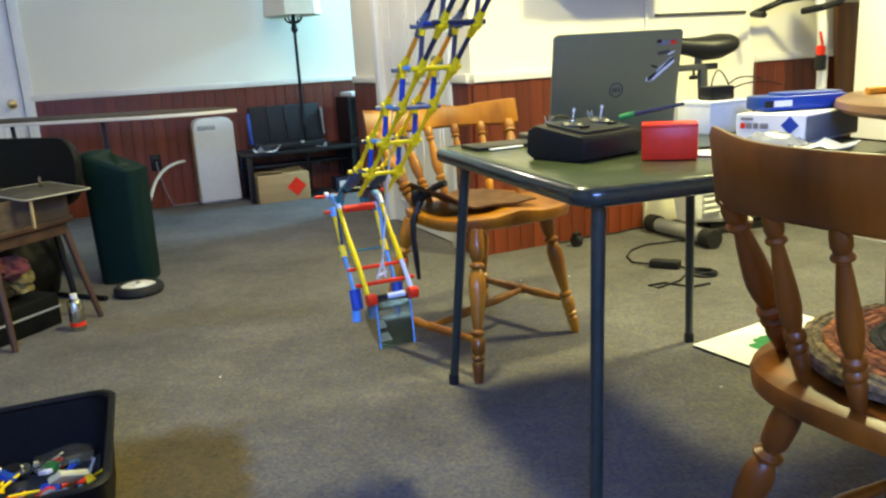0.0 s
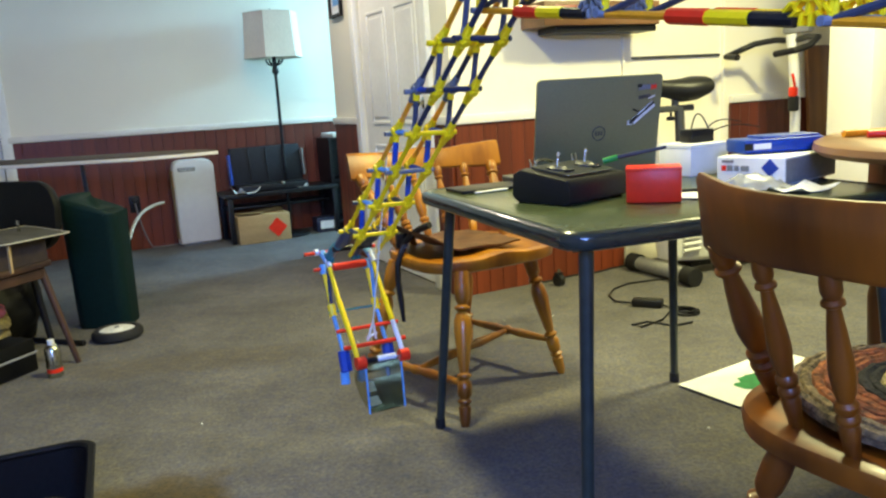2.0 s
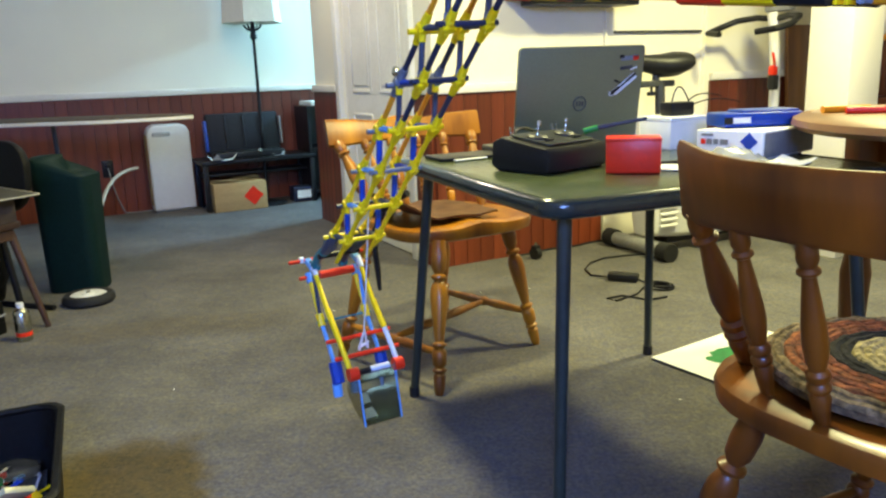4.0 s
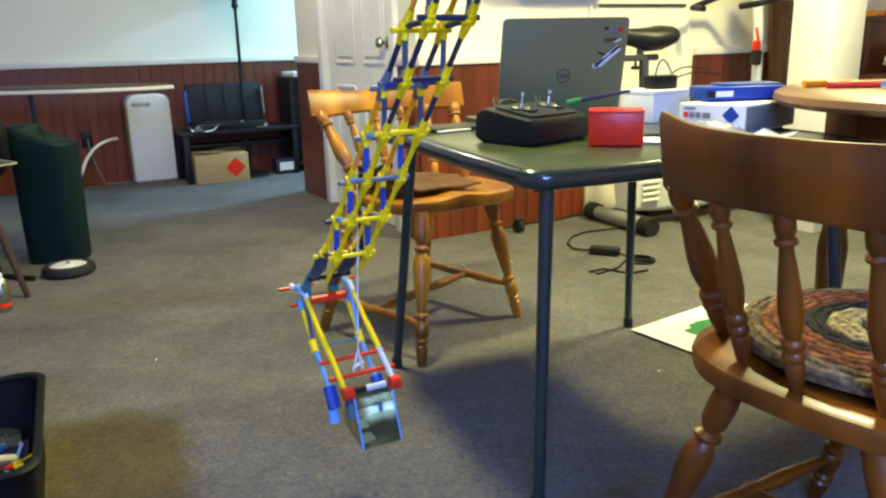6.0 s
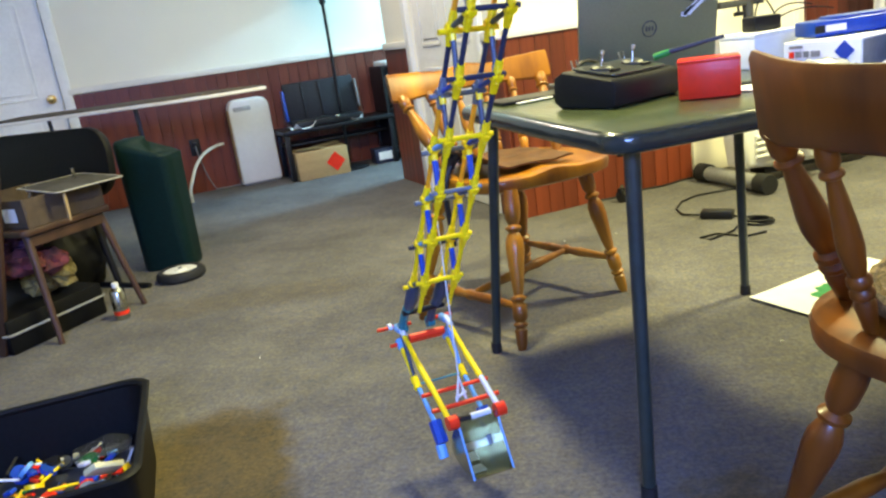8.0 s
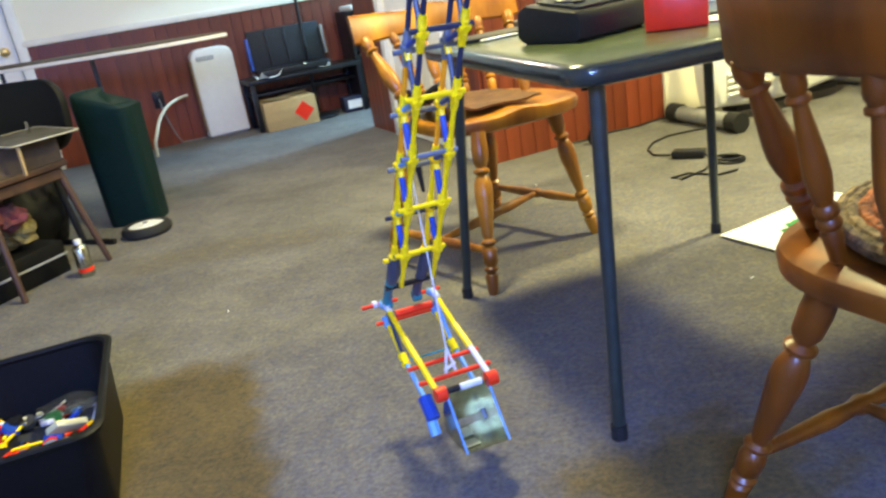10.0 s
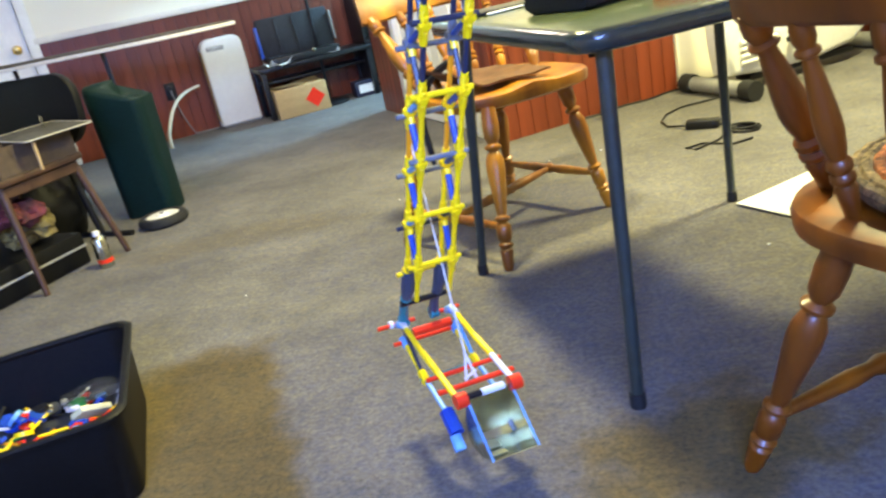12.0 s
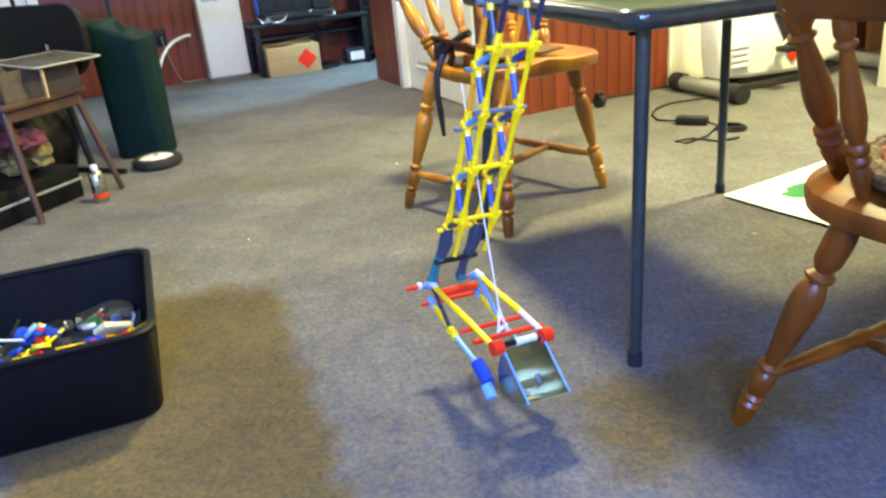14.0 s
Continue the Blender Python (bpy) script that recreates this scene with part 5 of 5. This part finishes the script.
def floor_bits():
    tip, e1, e2 = Vector((0.789, 2.992, 0)), Vector((0.828, 0.56, 0)), Vector((0.585, -0.811, 0))
    c = tip + e1 * 0.25 + e2 * 0.21
    turn = math.degrees(math.atan2(e1.y, e1.x))
    sheet = paper("poster", pose(c.x, c.y, 0.004, 0, 0, turn), 0.50, 0.42, "large white paper with green blot on the carpet", curl=0.002)
    own = bmesh.new()
    pts = [(0.075 * (1 + 0.5 * noise.noise(Vector((math.cos(a) * 1.6, math.sin(a) * 1.6, 4)))) * math.cos(a), 0.05 * (1 + 0.7 * noise.noise(Vector((math.cos(a) * 2, math.sin(a) * 2, 7)))) * math.sin(a)) for a in [2 * math.pi * k / 30 for k in range(30)]]
    prism(pts, 0.0036, 0.0044, bm=own)
    g = part("green_print", own, material("green ink", (0.03, 0.25, 0.07), 0.7, vary=0.3, scale=30), sheet, "green printed blot")
    g.matrix_local = pose(-0.06, 0.075, 0, 0, 0, 20)
    paper("paper_sheet", pose(c.x + 0.04, c.y + 0.06, 0.0, 0, 0, turn + 3), 0.40, 0.36, "second white sheet on the carpet under the chair", curl=0.002)
    adapter = thing("power_adapter", pose(0.92, 3.93, 0, 0, 0, -25), "black power adapter with coiled cord on the carpet", "adapter")
    part("brick", box((0.13, 0.06, 0.034), (0, 0, 0.018), 0.008), BLACK, adapter)
    part("cord", tube([(-0.065, 0, 0.012), (-0.15, 0.03, 0.006), (-0.2, 0.12, 0.006), (-0.21, 0.24, 0.006), (-0.17, 0.36, 0.006), (-0.05, 0.47, 0.006), (0.05, 0.53, 0.006)], 0.0045, 6), BLACK, adapter)
    for k, (r, dx, dy) in enumerate(((0.055, 0.17, -0.07), (0.047, 0.18, -0.065), (0.05, 0.165, -0.075))):
        part("coil", tube([(dx + r * math.cos(2 * math.pi * j / 20), dy + 0.8 * r * math.sin(2 * math.pi * j / 20), 0.006 + 0.007 * k) for j in range(21)], 0.0045, 6), BLACK, adapter)
    part("cord", tube([(0.065, 0, 0.012), (0.11, -0.03, 0.006), (0.10, -0.2, 0.006), (0.04, -0.32, 0.006), (0.0, -0.30, 0.006), (0.05, -0.24, 0.006), (0.16, -0.27, 0.006), (0.22, -0.2, 0.006)], 0.004, 6), BLACK, adapter)
    cast = thing("caster", pose(0.59, 4.375, 0, 0, 0, 40), "black furniture caster standing on the carpet", "caster")
    part("wheel", rod((-0.014, 0, 0.03), (0.014, 0, 0.03), 0.03, None, 18), RUBBER, cast)
    part("fork", box((0.04, 0.03, 0.03), (0, 0, 0.055), 0.004), BLACK, cast)
    part("stem", rod((0, 0, 0.06), (0, 0, 0.085), 0.008), STEEL, cast)
    cord = part("extension_lead", tube([at(0.42 + 0.06 * k, -0.03 - 0.012 * math.sin(k * 1.3), 0.006) for k in range(11)], 0.0045, 6), BLACK)
    tagged(cord, "thin black cord along the panelling base", "cord")
    rng = random.Random(3)
    lint = bmesh.new()
    for k in range(9):
        x, y = rng.uniform(-1.3, 1.2), rng.uniform(1.3, 4.2)
        s = rng.uniform(0.002, 0.005)
        box((s * 2, s, s * 0.6), (0, 0, 0), 0, pose(x, y, 0.003, 0, 0, rng.uniform(0, 180)), lint)
    tagged(part("lint", lint, PAPER), "specks of white lint on the carpet", "lint", kind="stuff")


floor_bits()


# ---- mounts added for the unseen ceiling lights, and the windows behind the room ----
for place, size, power, colour in LAMPS:
    fix = thing("added_lamp_mount", pose(place[0], place[1], CEILING), "round brass mount added above an unseen ceiling light", "lamp", "ceiling lamps")
    part("mount", lathe([(0.001, 0), (0.17, 0), (0.17, -0.012), (0.16, -0.018), (0.001, -0.018)], 28), BRASS, fix)


def window(name, m, w, h, label):
    base = thing(name, m, label, "window", kind="structure")
    for x, z, sw, sh in ((0, h / 2, w + 0.1, 0.05), (0, -h / 2, w + 0.1, 0.05), (-w / 2, 0, 0.05, h), (w / 2, 0, 0.05, h), (0, 0, 0.03, h)):
        part("frame_bar", box((sw, 0.05, sh), (x, -0.03, z), 0.005), WHITE, base)
    part("pane", box((w, 0.006, h), (0, -0.012, 0)), material("window daylight", (0.45, 0.65, 1.0), 0.1, emit=2.0, vary=0.02, bump=0), base)


# unseen window, added as the source of the cool rear fill
window("assumed_rear_window", room_pose(-2.2, -4.78, 1.72, 180), 1.4, 0.7, "assumed white-framed window added in the unseen rear wall")
window("window_2", room_pose(2.06, 2.22, 1.9, -90), 0.40, 0.32, "small high white-framed window in the recess")


# ---- the construction-toy digger arm ----
STEP, WIDE, DEEP, HALF = 0.110, 0.062, 0.046, -0.050
HINGE = Vector((0, 0.065, -0.207))


def node(side, k):
    """The four chords of the lattice: c and d in front, a and b behind, half a step lower."""
    return Vector((WIDE if side in "db" else 0, DEEP if side in "ab" else 0, STEP * k + (HALF if side in "ab" else 0)))


def rod_part(p, q, mat, parent, r=0.0042, name="rod"):
    return part(name, rod(p, q, r, None, 8), mat, parent)


def clip_mesh(along, mat, parent, centre, size=0.046, thick=0.0112):
    """A snap connector: a ribbed hub with two sockets along a chord and two stub arms."""
    along = Vector(along).normalized()
    q = Matrix.Translation(centre) @ along.to_track_quat("Z", "Y").to_matrix().to_4x4()
    bm = bmesh.new()
    box((thick, thick, size), (0, 0, 0), 0.0025, q, bm, 1)
    for s in (-1, 1):
        rod(q @ Vector((0, 0, s * size * 0.35)), q @ Vector((0, 0, s * size * 0.62)), 0.0062, 0.0056, 8, bm)
        box((0.006, thick * 1.5, 0.006), (0, 0, s * size * 0.22), 0.001, q, bm, 1)
    rod(q @ Vector((-0.009, 0, 0)), q @ Vector((0.009, 0, 0)), 0.0062, None, 8, bm)
    rod(q @ Vector((0, -0.009, 0)), q @ Vector((0, 0.009, 0)), 0.0058, None, 8, bm)
    return part("connector", bm, mat, parent)


def digger_arm():
    base = thing("construction_toy", Matrix(), "yellow and blue lattice arm of a construction-toy digger with steel scoop", "toy digger")
    up = Vector((0, 0, 1))
    top = 6
    for side in "abcd":
        for k in range(top):
            if side in "cd":
                mat = YELLOW if k < 3 else DARKBLUE
            else:
                mat = YELLOW if k < 2 else (ORANGE if k in (2, 3, 5) else DARKBLUE)
            rod_part(node(side, k), node(side, k + 1), mat, base)
        for k in range(top + 1):
            clip_mesh(up, KGREY if (side in "ab" and k in (4, 6)) else YELLOW, base, node(side, k))
    for k in range(top + 1):
        front = {0: YELLOW, 1: YELLOW, 2: KGREY, 3: YELLOW, 4: DARKBLUE, 5: DARKBLUE, 6: KGREY}[k]
        rear = {0: YELLOW, 1: DARKBLUE, 2: KGREY, 3: KGREY, 4: KGREY, 5: YELLOW, 6: KGREY}[k]
        rod_part(node("c", k) + Vector((-0.018, 0, 0.004)), node("d", k) + Vector((0.014, 0, 0.004)), front, base)
        rod_part(node("a", k) + Vector((-0.020, 0, -0.006)), node("b", k) + Vector((0.014, 0, -0.006)), rear, base)
        for a, c in (("a", "c"), ("b", "d")):
            rod_part(node(a, k), node(c, k), LIGHTBLUE if k in (1, 2, 3) and a == "a" else (BLUE if 1 < k < 5 else KDARK), base, 0.0052 if k < 4 else 0.0044)
            if k:
                p, q = node(a, k), node(c, k - 1)
                rod_part(p, p.lerp(q, 0.24), YELLOW, base, 0.0056, "socket")
                rod_part(p.lerp(q, 0.24), p.lerp(q, 0.78), BLUE if k < 4 else KDARK, base, 0.0054 if k < 4 else 0.0044)
                rod_part(p.lerp(q, 0.78), q, YELLOW if k < 4 else KGREY, base, 0.0056, "socket")
    # the foot of the arm: chord ends and the two long links down to the hinge
    for side in "cd":
        x = node(side, 0).x
        rod_part(node(side, 0), node(side, 0) + Vector((0, 0.004, -0.085)), YELLOW, base)
    for x in (0.0, WIDE):
        a0 = Vector((x, DEEP, HALF))
        mid = Vector((x, DEEP + 0.006, -0.125))
        end = HINGE + Vector((x, 0, 0))
        bm = bmesh.new()
        tube([a0, (a0 + mid) / 2 + Vector((0, -0.005, 0)), mid], [0.011, 0.014, 0.010], 8, bm)
        box((0.016, 0.022, 0.02), (0, 0, 0), 0.003, Matrix.Translation((a0 + mid) / 2), bm, 1)
        part("link", bm, KDARK, base)
        part("link", tube([mid, (mid + end) / 2 + Vector((0, 0.006, 0)), end], [0.011, 0.009, 0.010], 8), TEAL if x == 0 else KDARK, base)
        part("hub", rod(end + Vector((-0.008, 0, 0)), end + Vector((0.008, 0, 0)), 0.012, None, 12), TEAL, base)
    rod_part((-0.012, DEEP + 0.004, -0.14), (WIDE + 0.016, DEEP + 0.004, -0.14), BLACK, base, 0.006, "cross_bar")

    # scoop: a folded steel sheet, open to the front
    bm = bmesh.new()
    L, R = 0.016, 0.098
    prof = [(-0.046, -0.245), (0.012, -0.248), (0.042, -0.262), (0.046, -0.278), (0.030, -0.312), (-0.010, -0.352)]
    ring_l = [bm.verts.new((L, y, z)) for y, z in prof]
    ring_r = [bm.verts.new((R, y, z)) for y, z in prof]
    for k in range(len(prof) - 1):
        bm.faces.new((ring_l[k], ring_l[k + 1], ring_r[k + 1], ring_r[k]))
    bm.faces.new(ring_l), bm.faces.new(ring_r[::-1])
    geom = bm.faces[:]
    bmesh.ops.recalc_face_normals(bm, faces=geom)
    bmesh.ops.solidify(bm, geom=geom, thickness=0.0016)
    # the yellow tint and two pale patches paint warm reflections in the steel
    scoop = part("scoop", bm, material("brushed warm steel", (0.56, 0.55, 0.38), 0.27, metal=1.0, vary=0.25, scale=18, bump=0.05), base, "bent bright steel scoop", smooth=False)
    pale = material("pale yellow reflection", (0.50, 0.48, 0.22), 0.5, vary=0.2, scale=60)
    part("tape", box((0.030, 0.028, 0.0012), (0, 0, 0), 0, pose(0.036, 0.0095, -0.3265, 45)), pale, scoop, "pale yellow patch painted as a reflection")
    part("tape", box((0.034, 0.024, 0.0012), (0, 0, 0), 0, pose(0.038, 0.0335, -0.294, 65)), pale, scoop, "pale yellow patch painted as a reflection")
    for x in (L, R):
        rod_part((x, -0.046, -0.245), (x, -0.010, -0.352), LIGHTBLUE, scoop, 0.0022, "edge_strip")

    def both(p, q, mats, r=0.0042, name="rod"):
        for x, mat in ((-0.004, mats[0]), (0.100, mats[1])):
            rod_part((x + p[0], p[1], p[2]), (x + q[0], q[1], q[2]), mat, scoop, r, name)

    both((0, 0.004, 0.0), (0, -0.018, -0.10), (YELLOW, YELLOW), 0.0052)
    both((0, -0.018, -0.10), (0.003, -0.032, -0.165), (YELLOW, YELLOW), 0.0062, "sleeve")
    both((0.003, -0.032, -0.165), (0.006, -0.045, -0.243), (YELLOW, KWHITE), 0.0056, "sleeve")
    both((0, 0.044, -0.012), (0, 0.040, -0.105), (YELLOW, YELLOW), 0.0046)
    both((0, 0.006, -0.004), (0, 0.040, -0.105), (DARKBLUE, LIGHTBLUE), 0.0040)
    both((0, 0.040, -0.105), (0.003, 0.030, -0.215), (LIGHTBLUE, LIGHTBLUE), 0.0048)
    both((0, 0.026, 0.018), (0, 0.004, -0.004), (LIGHTBLUE, LIGHTBLUE), 0.0085, "end_clip")
    both((0, 0.044, -0.004), (0, 0.044, -0.026), (LIGHTBLUE, LIGHTBLUE), 0.0080, "end_clip")
    both((0, 0.003, 0.004), (0, -0.004, -0.022), (KWHITE, KWHITE), 0.0060, "sleeve")
    both((0, 0.041, -0.098), (0, 0.040, -0.125), (YELLOW, YELLOW), 0.0085, "clip")
    both((0.003, 0.028, -0.205), (0.004, 0.036, -0.25), (BLUE, BLUE), 0.0135, "clip")
    both((0.000, 0.040, -0.25), (0.000, 0.050, -0.275), (LIGHTBLUE, KGREY), 0.0105, "clip")
    for y, z, x0, x1, mat, r in ((0.026, 0.020, -0.046, 0.030, RED, 0.0040), (0.026, 0.020, 0.068, 0.124, RED, 0.0040), (0.044, -0.014, -0.026, 0.114, RED, 0.0040), (0.020, -0.018, 0.012, 0.090, RED, 0.0085),
                                 (0.040, -0.115, -0.014, 0.112, TEAL, 0.0022), (-0.022, -0.168, -0.024, 0.118, RED, 0.0042), (-0.030, -0.207, -0.018, 0.124, RED, 0.0046), (-0.045, -0.243, 0.018, 0.044, BLACK, 0.0062), (-0.045, -0.243, 0.044, 0.086, KWHITE, 0.0066), (0.045, -0.262, 0.10, 0.128, BLACK, 0.004)):
        rod_part((x0, y, z), (x1, y, z), mat, scoop, r, "cross_rod")
    for x in (0.006, 0.106):
        part("red_hub", rod((x - 0.010, -0.045, -0.245), (x + 0.010, -0.045, -0.245), 0.0135, None, 16), RED, scoop, "red round hub")
    part("pin", rod((-0.022, 0.026, 0.022), (-0.014, 0.026, 0.022), 0.0075, None, 10), KWHITE, scoop)

    # string from the arm down to the scoop's rods: its own top is at the origin, it hangs along -z
    bm = bmesh.new()
    rod((0, 0, 0.25), (0, 0, -0.155), 0.0016, None, 6, bm)
    for s in (-1, 1):
        rod((0, 0, -0.155), (0.010 * s, 0, -0.205), 0.0022, 0.003, 6, bm)
    rod((-0.012, 0, -0.19), (0.012, 0, -0.198), 0.003, None, 6, bm)
    string = part("string", bm, STRING, base, "white knotted string")
    return base, scoop, string


def spoked_connector(mat, parent, centre, r=0.026):
    """A round snap connector in the plane of x and z: a hub, eight forked spokes and a thin web."""
    bm = bmesh.new()
    q = Matrix.Translation(centre) @ pose(0, 0, 0, 90)
    lathe([(0.004, -0.006), (0.0085, -0.006), (0.0085, 0.006), (0.004, 0.006)], 12, q, bm)
    for k in range(8):
        turn = q @ pose(0, 0, 0, 0, 0, 45 * k)
        box((r * 0.45, 0.0032, 0.008), (r * 0.5, 0, 0), 0, turn, bm, 1)
        for s in (-1, 1):
            box((r * 0.36, 0.0026, 0.011), (r * 0.84, s * 0.0042, 0), 0, turn, bm, 1)
        box((0.003, 0.011, 0.006), (r * 0.68, 0, 0), 0, turn, bm, 1)
    return part("connector", bm, mat, parent)


def digger_boom():
    """The boom from which the arm hangs: local x runs from the arm's head towards the operator."""
    base = thing("construction_toy", Matrix(), "yellow, red and black lattice boom of a construction-toy digger", "toy digger")
    step, wide, high = 0.277, 0.06, 0.09
    for y in (0.0, wide):
        for z in (0.0, high):
            x = -0.03
            while x < 0.98:
                for length, mat, r in ((0.10, ORANGE, 0.0042), (0.05, RED, 0.0078), (0.05, YELLOW, 0.0070), (0.045, DARKBLUE if z else BLACK, 0.0064)):
                    rod_part((x, y, z), (x + length, y, z), mat, base, r)
                    x += length
                spoked_connector(GREY if x < 0.4 else YELLOW, base, (x + 0.012, y, z + 0.022))
                x += 0.032
    for k in range(4):
        x = -0.03 + step * k
        for y in (0.0, wide):
            rod_part((x, y, 0), (x, y, high), YELLOW, base, 0.0042)
            rod_part((x, y, 0), (min(x + step, 0.98), y, high), KDARK, base, 0.0038)
        for z in (0.0, high):
            rod_part((x, -0.012, z), (x, wide + 0.012, z), KGREY, base, 0.0042)
    return base


ARM_ROWS = [
    (0, (-0.072, 2.198, 0.716, 51.5, 0.7, 30.4), -76.4),
    (1.5, (-0.064, 2.161, 0.702, 52.6, 1.5, 29.0), -76.6),
    (5, (-0.028, 2.045, 0.585, 45.7, -1.4, 29.3), -76.1),
    (6.5, (-0.024, 2.032, 0.521, 39.4, 1.3, 28.6), -83.0),
    (7.5, (-0.023, 2.086, 0.472, 34.4, 2.1, 29.2), -81.5),
    (10.2, (0.013, 2.020, 0.413, 30.0, 1.8, 26.6), -87.0),
    (11, (0.009, 1.993, 0.389, 28.2, 2.5, 28.1), -88.0),
    (12.2, (0.018, 1.941, 0.383, 26.2, 3.1, 26.4), -94.1),
    (13.5, (0.029, 1.955, 0.379, 22.1, 5.0, 26.9), -92.0),
    (14, (0.032, 1.925, 0.376, 22.3, 3.4, 28.9), -93.9),
]
BOOM_FOOT = Vector((0.204, 1.738, 1.063)) + 3.6 * Vector((0.125, -0.244, -0.038))


def motions():
    arm, scoop, string = digger_arm()
    boom = digger_boom()
    poses = [(t, pose(*p), angle) for t, p, angle in ARM_ROWS]
    walk(arm, [(t, m) for t, m, angle in poses])
    hang = [(t, Matrix.Translation(HINGE) @ pose(0, 0, 0, angle)) for t, m, angle in poses]
    walk(scoop, hang)
    cord = []
    for t, m in hang:
        end = m @ Vector((0.050, -0.028, -0.19))
        start = Vector((0.040, 0.012, 0.02))
        q = (start - end).to_track_quat("Z", "Y").to_matrix().to_4x4()
        cord.append((t, Matrix.Translation(end) @ q @ pose(0, 0, 0.195)))
    walk(string, cord)
    swing = []
    for t, m, angle in poses:
        head = m @ Vector((0.02, 0.0, 0.607))
        way = (BOOM_FOOT - head).normalized()
        side = Vector((0, 0, 1)).cross(way).normalized()
        swing.append((t, Matrix.Translation(head) @ Matrix((way, side, way.cross(side))).transposed().to_4x4()))
    walk(boom, swing)


motions()
